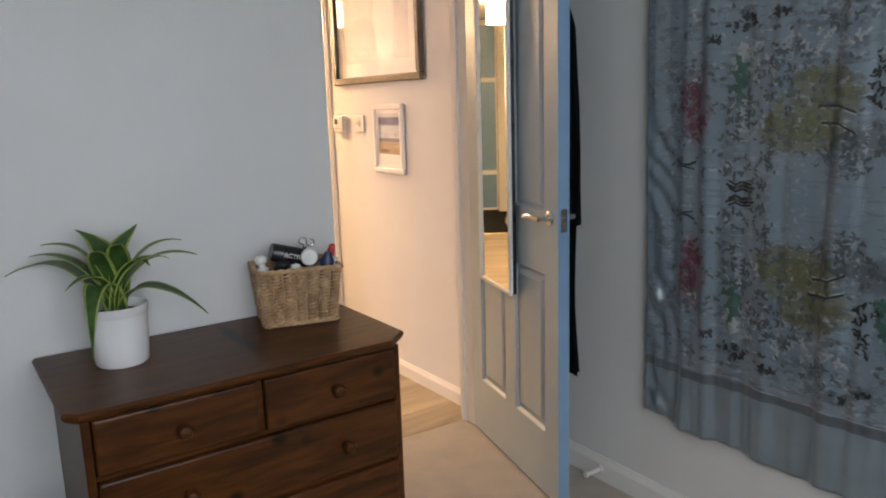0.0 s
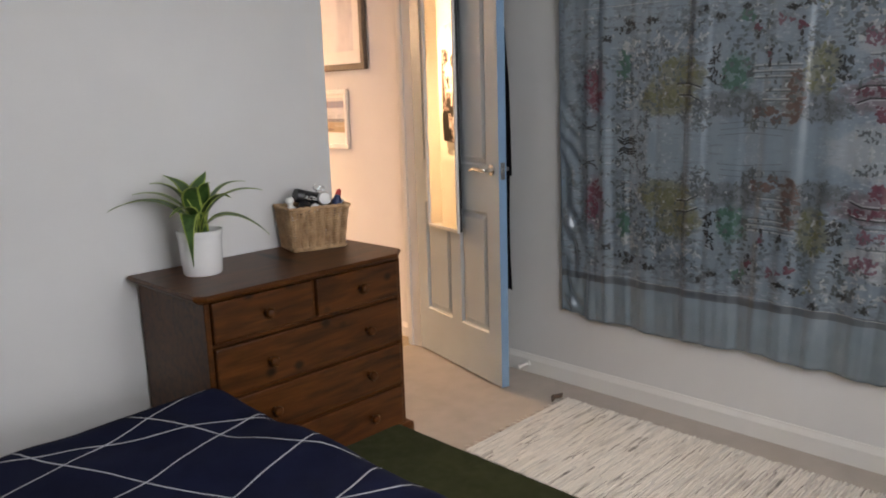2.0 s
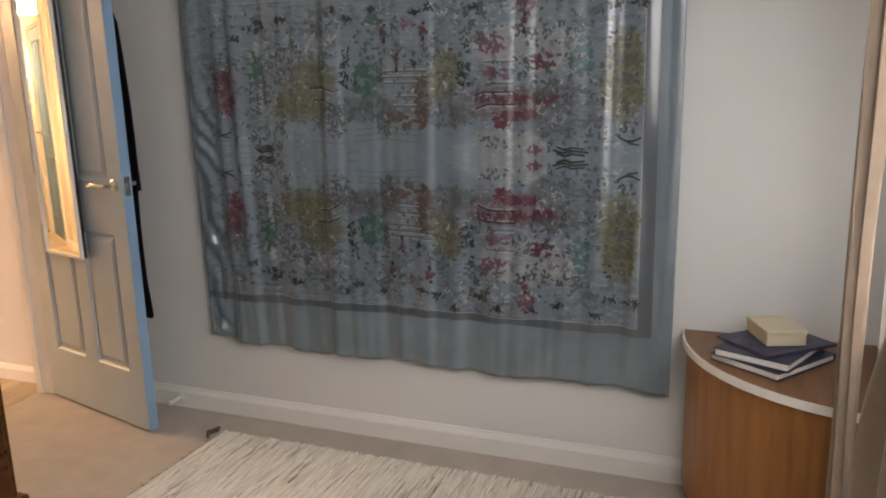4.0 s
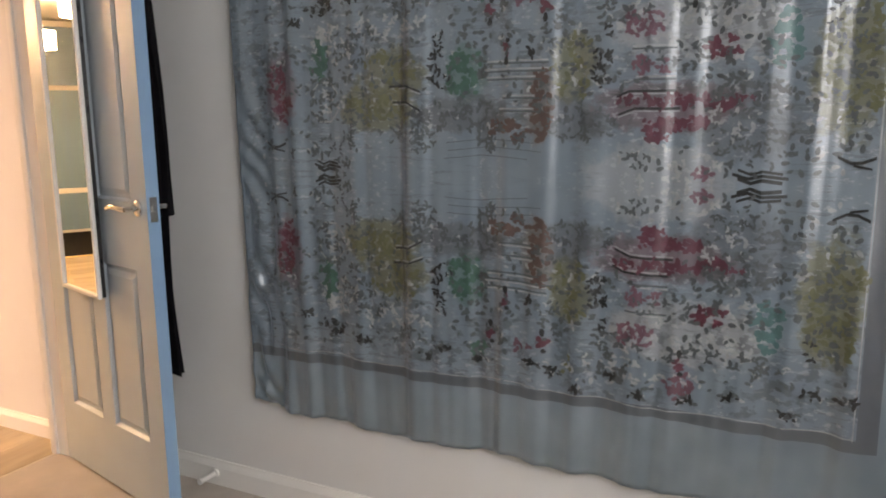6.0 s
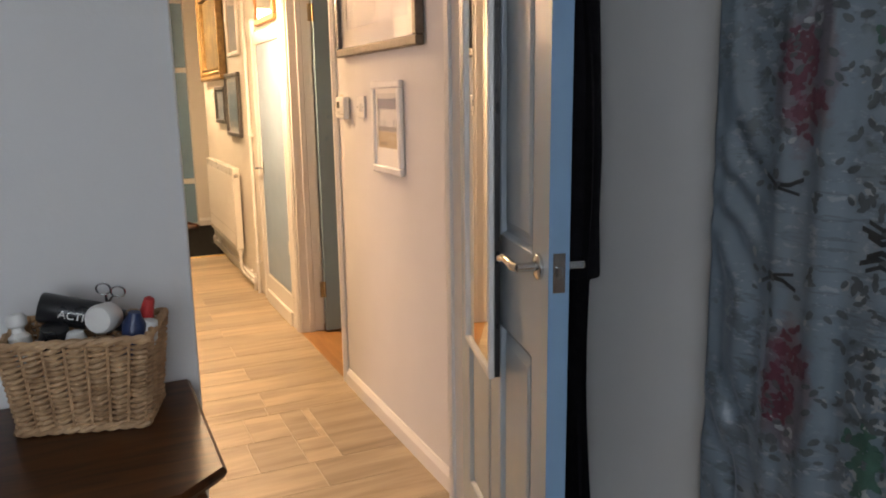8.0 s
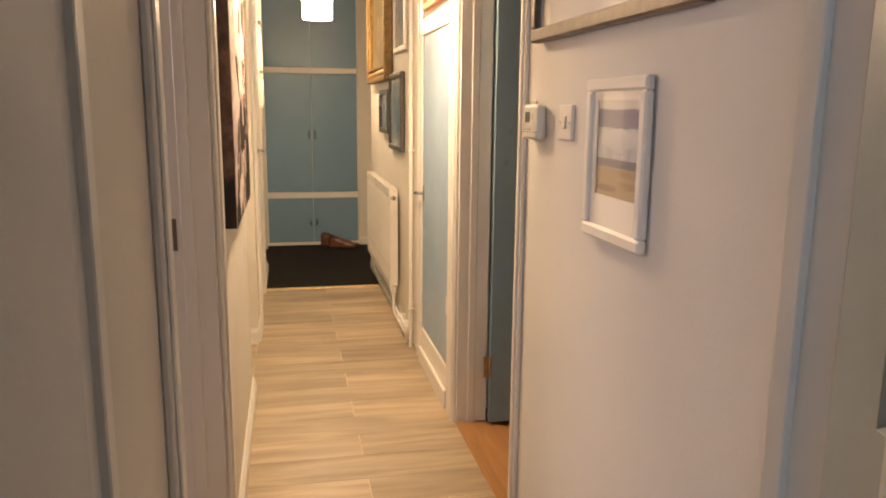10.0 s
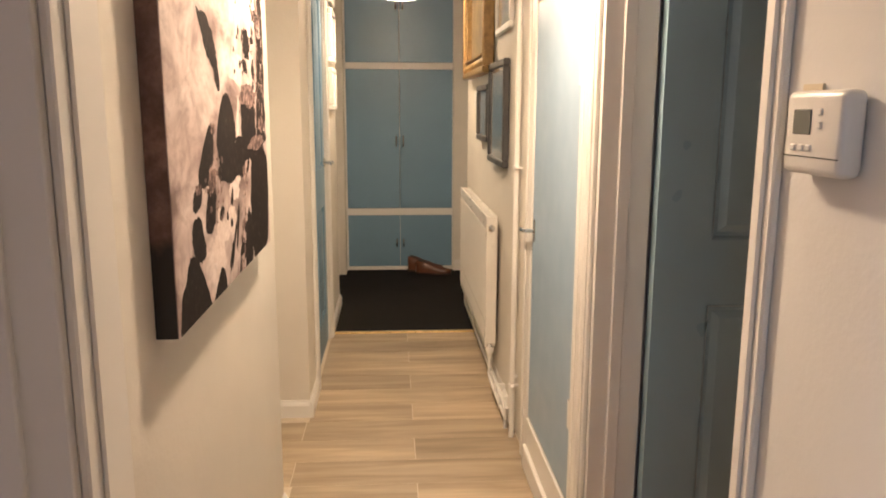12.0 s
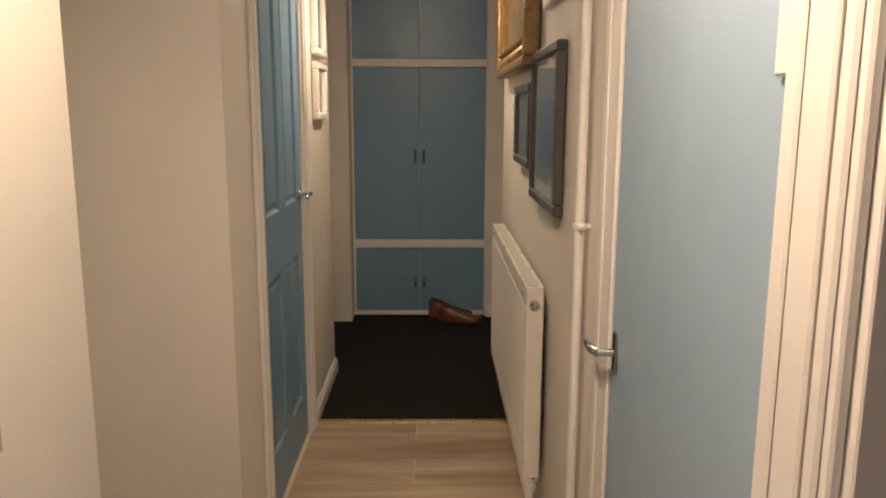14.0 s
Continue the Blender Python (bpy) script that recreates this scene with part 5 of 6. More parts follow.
beach = art("beach_print", ((0.26, 0.27, 0.29), (0.38, 0.38, 0.39), (0.52, 0.51, 0.50)), ((0.17, 0.287, 0.6, 0.014, (0.50, 0.48, 0.45), 0.9), (0.17, 0.258, 0.6, 0.020, (0.10, 0.10, 0.16), 0.9), (0.15, 0.215, 0.09, 0.022, (0.55, 0.54, 0.52), 0.6), (0.17, 0.120, 0.6, 0.040, (0.33, 0.235, 0.13), 1.0), (0.17, 0.166, 0.6, 0.009, (0.10, 0.09, 0.10), 0.85), (0.10, 0.112, 0.05, 0.008, (0.16, 0.10, 0.06), 0.9), (0.20, 0.135, 0.05, 0.006, (0.42, 0.33, 0.22), 0.7)), 16, 1.1)
bp = picture("white-framed beach print hung on the cream hall wall", 3.462, 1.046, 0.288, 0.342, 0.028, 0.022, M["white_frame"], beach)
for x0, x1, z0, z1 in ((0.028, 0.260, 0.028, 0.096), (0.028, 0.046, 0.096, 0.314), (0.046, 0.260, 0.296, 0.314)):
    part("mount", box(B(), x0, x1, -0.0105, -0.0085, z0, z1), M["mount"], bp, "cream card mount")
sky_art = art("pale_sky_print", ((0.36, 0.33, 0.33), (0.48, 0.44, 0.42), (0.60, 0.56, 0.52)), ((0.30, 0.20, 0.16, 0.12, (0.22, 0.22, 0.25), 0.6), (0.52, 0.34, 0.10, 0.3, (0.66, 0.62, 0.57), 0.7)), 3, 0.8, 0.35)
picture("large dark-framed pale abstract picture on hall wall", 3.838, 1.492, 0.856, 0.62, 0.035, 0.034, M["pewter_frame"], sky_art, 0.07, tilt=0.0)
blue_art = art("blue_landscape_print", ((0.09, 0.14, 0.20), (0.13, 0.20, 0.27), (0.22, 0.29, 0.34)), ((0.22, 0.09, 0.3, 0.03, (0.32, 0.32, 0.28), 0.7), (0.22, 0.36, 0.3, 0.05, (0.45, 0.47, 0.47), 0.6)), 8, 0.8, 0.3)
picture("grey-blue framed landscape above the radiator", 6.73, 1.06, 0.52, 0.46, 0.03, 0.03, M["greyframe"], blue_art, 0.035)
picture("small dark-framed picture above the radiator", 7.24, 1.144, 0.45, 0.288, 0.03, 0.03, M["greyframe"], art("dark_print", ((0.10, 0.11, 0.12), (0.20, 0.21, 0.22), (0.32, 0.32, 0.31)), (), 12, 1))
picture("thin white-framed print above the grey-blue picture", 6.56, 1.635, 0.44, 0.42, 0.03, 0.022, M["white_frame"], art("faint_print", ((0.45, 0.43, 0.40), (0.56, 0.54, 0.50), (0.64, 0.61, 0.57)), (), 7, 1), 0.05)
picture("orange wood-framed picture above the cupboard door", 5.50, 1.765, 0.50, 0.40, 0.035, 0.028, M["orange_frame"], art("green_print", ((0.30, 0.33, 0.28), (0.42, 0.45, 0.40), (0.52, 0.53, 0.47)), (), 6, 1), 0.03)
gold_art = art("dim_oil_painting", ((0.05, 0.04, 0.025), (0.13, 0.10, 0.05), (0.30, 0.23, 0.12)), ((0.5, 0.2, 0.07, 0.16, (0.05, 0.04, 0.03), 0.8),), 7, 1.0, 0.3)
gp = picture("heavy gilt-framed oil painting high on hall wall", 7.72, 1.495, 1.0, 0.72, 0.085, 0.045, M["gold"], gold_art, glass=False)
for x0, x1, z0, z1 in ((-0.012, 1.012, -0.012, 0.022), (-0.012, 1.012, 0.698, 0.732), (-0.012, 0.022, 0.022, 0.698), (0.978, 1.012, 0.022, 0.698), (0.07, 0.93, 0.07, 0.085), (0.07, 0.93, 0.635, 0.65)):
    part("moulding", box(B(), x0, x1, -0.062, -0.002, z0, z1, 0.010, seg=2), M["gold"], gp, "gilt outer moulding")
for k in range(12):
    for z in (0.045, 0.675):
        part("ornament", lathe(B(), [(0.0, -0.004), (0.02, 0.0), (0.012, 0.009), (0.0, 0.012)], pose(0.06 + k * 0.08, -0.046, z, 90), 10), M["gold"], gp, smooth=True)

# canvas print of rocks in white water: wrapped edges, no frame
def torrent():
    m, n, l, b = shader("rocky_torrent_print")
    tc = n.new("ShaderNodeTexCoord")

    def tex(scale, detail=4, rough=0.6, sx=1.0, twist=0.0):
        mp, t = n.new("ShaderNodeMapping"), n.new("ShaderNodeTexNoise")
        mp.inputs["Scale"].default_value = (sx, 1, 1)
        l.new(tc.outputs["Object"], mp.inputs[0])
        l.new(mp.outputs[0], t.inputs["Vector"])
        t.inputs["Scale"].default_value, t.inputs["Detail"].default_value, t.inputs["Roughness"].default_value, t.inputs["Distortion"].default_value = scale, detail, rough, twist
        return t.outputs["Fac"]

    # billowing spray, darker in its hollows
    col = ramp(n, l, tex(6.5, 5, 0.6, 0.8, 0.5), [(0.36, (0.16, 0.105, 0.098)), (0.45, (0.40, 0.30, 0.28)), (0.53, (0.60, 0.49, 0.46)), (0.64, (0.80, 0.70, 0.665))])
    col = mix(n, l, maths(n, l, "MULTIPLY", ramp(n, l, tex(30, 4, 0.6, 0.6, 0.6), [(0.48, (0,) * 3), (0.62, (1,) * 3)]), 0.35), col, (0.22, 0.14, 0.13))
    l.new(col, b.inputs["Base Color"])
    b.inputs["Roughness"].default_value = 0.5
    bump(n, l, b, noise_tex(n, l, 900, 1), 0.2, 0.0006)
    return m


Y0, Z0 = 4.145, 0.962
canvas = thing("canvas_print", "frameless canvas print of dark rocks in pale torrent", "canvas print", pose(XW, Y0, Z0, 0, 0, 90))
part("face", box(B(), 0.0, 0.875, -0.036, -0.034, 0.0, 0.93, 0.0008), torrent(), canvas, "printed canvas front")


def printed_rocks():
    """The rocks of the print: ragged outlines inked on the canvas, lit tops and wet gleams over them."""
    rs = random.Random(8)
    inks = {"foam": [(0.3, (0.60, 0.49, 0.45)), (0.7, (0.84, 0.75, 0.71))], "rock": [(0.48, (0.011, 0.008, 0.008)), (0.60, (0.020, 0.014, 0.013)), (0.72, (0.062, 0.042, 0.040))], "granite": [(0.40, (0.050, 0.034, 0.032)), (0.52, (0.20, 0.135, 0.125)), (0.64, (0.44, 0.32, 0.29))], "gleam": [(0.3, (0.36, 0.26, 0.24)), (0.7, (0.66, 0.54, 0.50))]}
    sheets = {name: ([], []) for name in inks}

    def rock(ink, cu, cv, ru, rv, lean=0.0, taper=0.0, ragged=0.12, sides=56):
        vs, fs = sheets[ink]
        at, seed = len(vs), rs.uniform(0, 50)
        y = -0.0362 - 0.0002 * list(inks).index(ink) - 0.000002 * len(fs)
        for k in range(sides):
            a = 2 * math.pi * k / sides
            c, q = math.cos(a), math.sin(a)
            r = (abs(c) ** 2.5 + abs(q) ** 2.5) ** (-1 / 2.5)
            r *= 1 + ragged * (1.7 * noise.noise((c * 1.3 + seed, q * 1.3, seed)) + 1.0 * noise.noise((c * 4 + seed, q * 4, 1.0)) + 0.3 * noise.noise((c * 11 + seed, q * 11, 2.0)))
            v = rv * r * q
            u = ru * r * c * (1 - taper * max(-0.3, r * q)) + lean * v
            vs.append((min(0.8745, max(0.0005, cu + u)), y, min(0.9295, max(0.0005, cv + v))))
        fs.append(list(range(at, at + sides)))

    # foam between the rocks
    for cu, cv, ru, rv in ((0.46, 0.195, 0.060, 0.030), (0.515, 0.315, 0.013, 0.045), (0.30, 0.09, 0.05, 0.06), (0.40, 0.12, 0.05, 0.03), (0.52, 0.43, 0.08, 0.025)):
        rock("foam", cu, cv, ru, rv, 0.3, 0, 0.3)
    for cu, cv, ru, rv, lean, taper in ((0.402, 0.312, 0.078, 0.066, 0.20, 0.35), (0.640, 0.318, 0.095, 0.082, 0.06, 0.05), (0.232, 0.262, 0.046, 0.056, 0.70, 0.30), (0.41, 0.238, 0.100, 0.036, 0.0, 0.1), (0.55, 0.245, 0.090, 0.045, 0.0, 0.0), (0.750, 0.125, 0.128, 0.150, 0.08, 0.08),
                                        (0.245, 0.172, 0.040, 0.046, 0.30, 0.1), (0.152, 0.197, 0.030, 0.020, 0.50, 0.0), (0.148, 0.130, 0.040, 0.042, -0.25, 0.2), (0.110, 0.026, 0.092, 0.076, -0.15, 0.5), (0.285, -0.004, 0.060, 0.052, 0.45, 0.55), (0.56, 0.035, 0.075, 0.080, 0.35, 0.2)):
        rock("rock", cu, cv, ru, rv, lean, taper, 0.11)
    for cu, cv, ru, rv, lean in ((0.285, 0.470, 0.048, 0.046, -0.7), (0.335, 0.415, 0.018, 0.030, -0.5), (0.645, 0.490, 0.040, 0.032, 0.0), (0.620, 0.440, 0.026, 0.016, -0.6), (0.328, 0.150, 0.018, 0.013, 0.4), (0.376, 0.139, 0.011, 0.010, 0.0), (0.410, 0.119, 0.012, 0.010, 0.0), (0.430, 0.075, 0.010, 0.046, 0.7), (0.400, 0.055, 0.010, 0.030, 0.7),
                                 (0.470, 0.100, 0.010, 0.050, 0.4), (0.425, 0.170, 0.012, 0.018, 0.5), (0.48, 0.64, 0.05, 0.05, 0.2), (0.70, 0.68, 0.06, 0.06, 0.2)):
        rock("rock", cu, cv, ru, rv, lean, 0.15, 0.25)
    # broken stones up the bank
    rock("rock", 0.815, 0.44, 0.060, 0.20, 0.10, 0.25, 0.22)
    for _ in range(75):
        rock(rs.choice(("rock", "rock", "rock", "granite")), rs.uniform(0.71, 0.87), rs.uniform(0.27, 0.75), rs.uniform(0.008, 0.030), rs.uniform(0.008, 0.022), rs.uniform(-0.6, 0.6), 0.1, 0.3, 18)
    for _ in range(16):
        rock("rock", rs.uniform(0.50, 0.72), rs.uniform(0.40, 0.60), rs.uniform(0.004, 0.014), rs.uniform(0.003, 0.010), 0.3, 0.1, 0.4, 14)
    for cu, cv, ru, rv in ((0.640, 0.378, 0.080, 0.027), (0.262, 0.222, 0.030, 0.024), (0.730, 0.268, 0.100, 0.016), (0.160, 0.214, 0.020, 0.010), (0.285, 0.312, 0.020, 0.010)):
        rock("granite", cu, cv, ru, rv, 0.1, 0.1, 0.22)
    for _ in range(60):
        v = rs.uniform(0.0, 0.23)
        rock(rs.choice(("granite", "gleam")), 0.50 + 0.33 * v + rs.uniform(-0.022, 0.030), v, rs.uniform(0.003, 0.011), rs.uniform(0.003, 0.013), 0.3, 0, 0.5, 12)
    for _ in range(70):
        rock(rs.choice(("granite", "granite", "gleam")), rs.uniform(0.71, 0.86), rs.uniform(0.29, 0.72), rs.uniform(0.003, 0.009), rs.uniform(0.004, 0.014), rs.uniform(-0.5, 0.5), 0, 0.4, 12)
    for _ in range(34):
        rock("granite", rs.uniform(0.20, 0.36), rs.uniform(0.14, 0.26), rs.uniform(0.002, 0.007), rs.uniform(0.002, 0.007), rs.uniform(-0.5, 0.8), 0, 0.6, 10)
    for name, stops in inks.items():
        m, n, l, b = shader(name + "_print_ink")
        l.new(ramp(n, l, noise_tex(n, l, 60, 6, (1, 1, 1), 0.7), stops), b.inputs["Base Color"])
        b.inputs["Roughness"].default_value, b.inputs["Specular IOR Level"].default_value = 0.75, 0.12
        vs, fs = sheets[name]
        me = bpy.data.meshes.new("printed_shape")
        me.from_pydata(vs, [], fs)
        me.materials.append(m)
        ob = new("printed_shape", me)
        ob.parent = canvas
        tagged(ob, name + " shapes printed on the canvas", kind="stuff")


printed_rocks()
edge_art = art("print_edge", ((0.035, 0.017, 0.015), (0.12, 0.062, 0.055), (0.26, 0.155, 0.14)), ((0.0, 0.02, 0.5, 0.13, (0.010, 0.008, 0.009), 1.0),), 12, 1.0, 0.55)
part("wrapped_edge", box(B(), 0.0005, 0.8745, -0.034, -0.001, 0.0005, 0.9295), edge_art, canvas, "dark wrapped canvas sides")

# small white frames beside the blue door
for y, z, w, h in ((7.47, 1.30, 0.27, 0.24), (7.47, 1.57, 0.27, 0.30), (7.47, 1.90, 0.27, 0.22)):
    picture("small white-framed print beside the blue door", y, z, w, h, 0.03, 0.03, M["white_frame"], art("pale_print", ((0.40, 0.38, 0.34), (0.52, 0.49, 0.44), (0.62, 0.58, 0.52)), (), 9, 1), 0.03, "W")

# ---- thermostat and switches on the hall wall
th = thing("thermostat", "white wall thermostat with grey display beside doorway", "thermostat", pose(XE, 3.890, 1.240, 0, 0, -90))
part("body", box(B(), 0.0, 0.118, -0.030, -0.002, 0.0, 0.094, 0.009, seg=3), M["white_plastic"], th, smooth=True)
part("display", box(B(), 0.021, 0.058, -0.0312, -0.029, 0.045, 0.073, 0.001), M["glass_dark"], th, "grey liquid crystal display")
for k in range(3):
    part("button", box(B(), 0.020 + k * 0.016, 0.031 + k * 0.016, -0.0325, -0.029, 0.026, 0.034, 0.0015), M["white_plastic"], th)
# the shade in the flap's gap is put on as a thin dark strip
part("flap_line", box(B(), 0.004, 0.114, -0.0306, -0.029, 0.0195, 0.021), M["glass_dark"], th, "dark strip drawn as the flap's shadow line")
for z in (0.052, 0.066):
    part("button", box(B(), 0.072, 0.080, -0.0325, -0.029, z, z + 0.008, 0.0015), M["white_plastic"], th)
part("old_mount", box(B(), -0.012, 0.03, -0.004, -0.001, 0.08, 0.102), M["cream_cover"], th, "brown edge of the old mount")


def light_switch(y, z, label):
    t = thing("light_switch", label, "switch", pose(XE, y, z, 0, 0, -90))
    part("plate", box(B(), 0, 0.086, -0.010, -0.001, 0, 0.086, 0.003, seg=2), M["white_plastic"], t)
    bm = box(B(), 0.034, 0.052, -0.0155, -0.009, 0.028, 0.060, 0.002)
    for v in bm.verts:
        if v.co.z > 0.05 and v.co.y < -0.013:
            v.co.y += 0.004
    part("rocker", bm, M["white_plastic"], t)
    for x in (0.013, 0.073):
        part("screw", lathe(B(), [(0.0035, 0), (0.003, 0.0012), (0.0, 0.0014)], pose(x, -0.010, 0.043, 90), 10), M["chrome"], t)
    return t


light_switch(3.662, 1.247, "white single light switch beside the thermostat")
light_switch(7.52, 1.32, "white light switch on the wall past the radiator")

# ---- strike plate on the spare room lining, hinge on the side room lining
sp = thing("strike_plate", "steel strike plate let into the door lining", "strike plate", pose(1.0, 3.828, 0.96))
part("plate", box(B(), 0.006, 0.036, -0.002, 0.0, 0.0, 0.082, 0.0005), M["pewter_frame"], sp)
# no hole is cut: a dark piece gives the shade inside it
part("keep", box(B(), 0.012, 0.028, -0.0026, -0.0015, 0.026, 0.055), M["leather"], sp, "dark piece drawn as the latch hole")
part("lip", box(B(), 0.0, 0.008, -0.006, -0.001, 0.022, 0.060, 0.002), M["pewter_frame"], sp)

# ---- slate door open into the side room, hung on the far lining
SD = pose(XE + 0.134, 4.756, 0.012, 0, 0, -1.5)
sd = panel_door("door_2", "slate blue panelled door open into the side room", SD, 0.76, 1.97, 0.038, ((0.135, 0.345, 0.20, 0.83), (0.425, 0.635, 0.20, 0.83), (0.135, 0.345, 0.99, 1.84), (0.425, 0.635, 0.99, 1.84)), M["slatedoor"])
lever(sd, 0.71, 1.0, 0.0, -1, -1)
for z in (0.20, 1.72):
    hg = part("hinge", box(B(), -0.030, 0.0, -0.002, 0.002, z, z + 0.09, 0.0005), M["dull_brass"], sd, "dull brass butt hinge")
    part("pin", tube(B(), [(-0.003, -0.005, z), (-0.003, -0.005, z + 0.09)], 0.006, 10), M["dull_brass"], hg, smooth=True)

# ---- flush cupboard door
cb = thing("door_3", "light blue flush cupboard door set above floor", "door", pose(XE, 5.612, 0.19, 0, 0, -90), kind="structure")
part("leaf", box(B(), 0.004, 0.648, -0.004, 0.030, 0.004, 1.468, 0.003), M["lightblue"], cb)
bm = B()
box(bm, 0.027, 0.053, -0.009, -0.004, 0.665, 0.745, 0.003)
lathe(bm, [(0.008, 0), (0.008, 0.030), (0.0, 0.031)], pose(0.040, -0.010, 0.705, 90), 14)
tube(bm, [(0.040, -0.038, 0.705), (0.02, -0.044, 0.705), (-0.010, -0.044, 0.702), (-0.045, -0.042, 0.700)], [0.008, 0.009, 0.008, 0.006], 10)
part("door_handle", bm, M["chrome"], cb, "chrome lever on a plate", True)
for z in (0.24, 1.18):
    part("hinge", box(B(), 0.635, 0.665, -0.014, -0.004, z, z + 0.085, 0.003), M["trim"], cb, "painted lift-off hinge")
cf = thing("door_frame_cupboard", "white frame and plinth of the hall cupboard", "door frame", pose(XE, 5.612, 0, 0, 0, -90), kind="structure")
for x0, x1, z0, z1 in ((-0.115, 0.0, 0.0, 1.83), (0.652, 0.752, 0.0, 2.0), (0.0, 0.652, 0.0, 0.188), (0.0, 0.652, 1.662, 1.74)):
    bm = box(B(), x0, x1, -0.010, 0.0, z0, z1, 0.003)
    if x0 in (-0.115, 0.652):
        box(bm, x0 + 0.01, x0 + (0.045 if x0 < 0 else 0.04), -0.015, -0.009, z0, z1, 0.003)
        if x0 > 0:
            box(bm, x0 + 0.055, x0 + 0.10, -0.016, -0.009, z0, z1, 0.003)
    part("board", bm, M["trim"], cf)
part("plinth_moulding", box(B(), 0.0, 0.652, -0.024, -0.009, 0.0, 0.085, 0.004), M["trim"], cf)

# ---- far blue door in the west wall
fd = panel_door("door_4", "mid-blue panelled door closed in the west hall wall", pose(XW - 0.012, 6.475, 0.01, 0, 0, 90), 0.74, 1.965, 0.036, ((0.10, 0.32, 0.19, 0.78), (0.42, 0.64, 0.19, 0.78), (0.10, 0.32, 0.99, 1.86), (0.42, 0.64, 0.99, 1.86)), M["bluedoor"], False)
lever(fd, 0.69, 1.01, 0.0, -1, -1)


# ---- radiator and its pipes
def radiator():
    y0, L, z0, h, x0 = 7.66, 1.28, 0.195, 0.635, 0.022
    t = thing("radiator", "white panel radiator on the hall wall", "radiator", pose(XE, y0, z0, 0, 0, -90))
    bm = box(B(), 0, L, -x0 - 0.05, -x0 - 0.036, 0.012, h - 0.02, 0.005, seg=2)
    front = part("front_panel", bm, M["radiator"], t, "ribbed front panel")
    n = 34
    rib = finish("rib", box(B(), -0.008, 0.008, -x0 - 0.0535, -x0 - 0.048, 0.05, h - 0.06, 0.002), M["radiator"])
    for k in range(n):
        ob = new("rib", rib)
        ob.parent = front
        ob.location = (0.03 + k * (L - 0.06) / (n - 1), 0, 0)
    part("back_panel", box(B(), 0.01, L - 0.01, -x0 - 0.012, -x0, 0.012, h - 0.02, 0.004), M["radiator"], t)
    for x0b, x1b in ((0, 0.012), (L - 0.012, L)):
        part("side_cover", box(B(), x0b, x1b, -x0 - 0.05, -x0 + 0.002, 0.03, h - 0.002, 0.003), M["radiator"], t)
    bm = B()
    box(bm, 0, L, -x0 - 0.052, -x0 - 0.044, h - 0.02, h, 0.003)
    box(bm, 0, L, -x0 - 0.006, -x0 + 0.002, h - 0.02, h, 0.003)
    for k in range(56):
        x = 0.02 + k * (L - 0.04) / 55
        box(bm, x - 0.005, x + 0.005, -x0 - 0.045, -x0 - 0.004, h - 0.008, h - 0.003)
    part("top_grille", bm, M["radiator"], t, "slotted top grille")
    for x in (0.02, L - 0.02):
        part("end_plug", lathe(B(), [(0.016, 0), (0.016, 0.006), (0.010, 0.008), (0.007, 0.013), (0.0, 0.014)], pose(L if x > 0.5 else 0, -x0 - 0.026, h - 0.055, 0, 90 if x > 0.5 else -90), 14), M["chrome"], t, smooth=True)
    for x in (0.15, L - 0.15):
        part("bracket", box(B(), x - 0.015, x + 0.015, -x0, 0.0, 0.1, h - 0.08), M["radiator"], t)
    bm = B()
    lathe(bm, [(0.012, 0), (0.012, 0.03), (0.017, 0.032), (0.019, 0.05), (0.016, 0.062), (0.0, 0.063)], pose(L - 0.005, -x0 - 0.026, -0.045), 14)
    tube(bm, [(L - 0.03, -x0 - 0.026, 0.03), (L - 0.005, -x0 - 0.026, 0.025), (L - 0.005, -x0 - 0.026, -0.045)], 0.009, 10)
    part("valve", bm, M["white_plastic"], t, smooth=True)
    return t


radiator()
pp = thing("heating_pipes", "white-painted heating pipes along the skirting", "pipe", pose(XE, 0, 0))
part("feed_pipe", tube(B(), [(-0.048, 6.385, 0.155), (-0.048, 6.383, 0.085), (-0.045, 6.34, 0.055), (-0.040, 5.94, 0.055), (-0.040, 5.905, 0.06), (-0.040, 5.895, 0.11)], 0.0085, 10), M["trim"], pp, smooth=True)
part("return_pipe", tube(B(), [(-0.048, 7.64, 0.20), (-0.036, 7.60, 0.09), (-0.036, 6.4, 0.088), (-0.036, 5.97, 0.088), (-0.036, 5.95, 0.06), (-0.036, 5.94, 0.0)], 0.0085, 10), M["trim"], pp, smooth=True)
part("riser", tube(B(), [(-0.024, 5.86, 0.0), (-0.024, 5.86, H)], 0.011, 12), M["trim"], pp, "upright riser pipe", True)
part("riser", tube(B(), [(-0.024, 5.895, 0.10), (-0.024, 5.895, 0.20), (-0.016, 5.875, 0.24), (-0.010, 5.86, 0.26)], 0.0085, 10), M["trim"], pp, smooth=True)
for y, z in ((5.86, 0.22), (5.86, 1.09), (5.86, 1.95)):
    bm = lathe(B(), [(0.014, -0.007), (0.0155, -0.005), (0.0155, 0.005), (0.014, 0.007)], pose(-0.024, y, z), 14)
    box(bm, -0.024, 0.0, y - 0.004, y + 0.004, z - 0.005, z + 0.005)
    box(bm, -0.033, -0.020, y - 0.030, y, z - 0.004, z + 0.004, 0.002)
    part("clip", bm, M["trim"], pp, smooth=True)
for y in (6.2, 6.05):
    part("clip", box(B(), -0.05, 0.0, y - 0.006, y + 0.006, 0.045, 0.098, 0.003), M["trim"], pp)

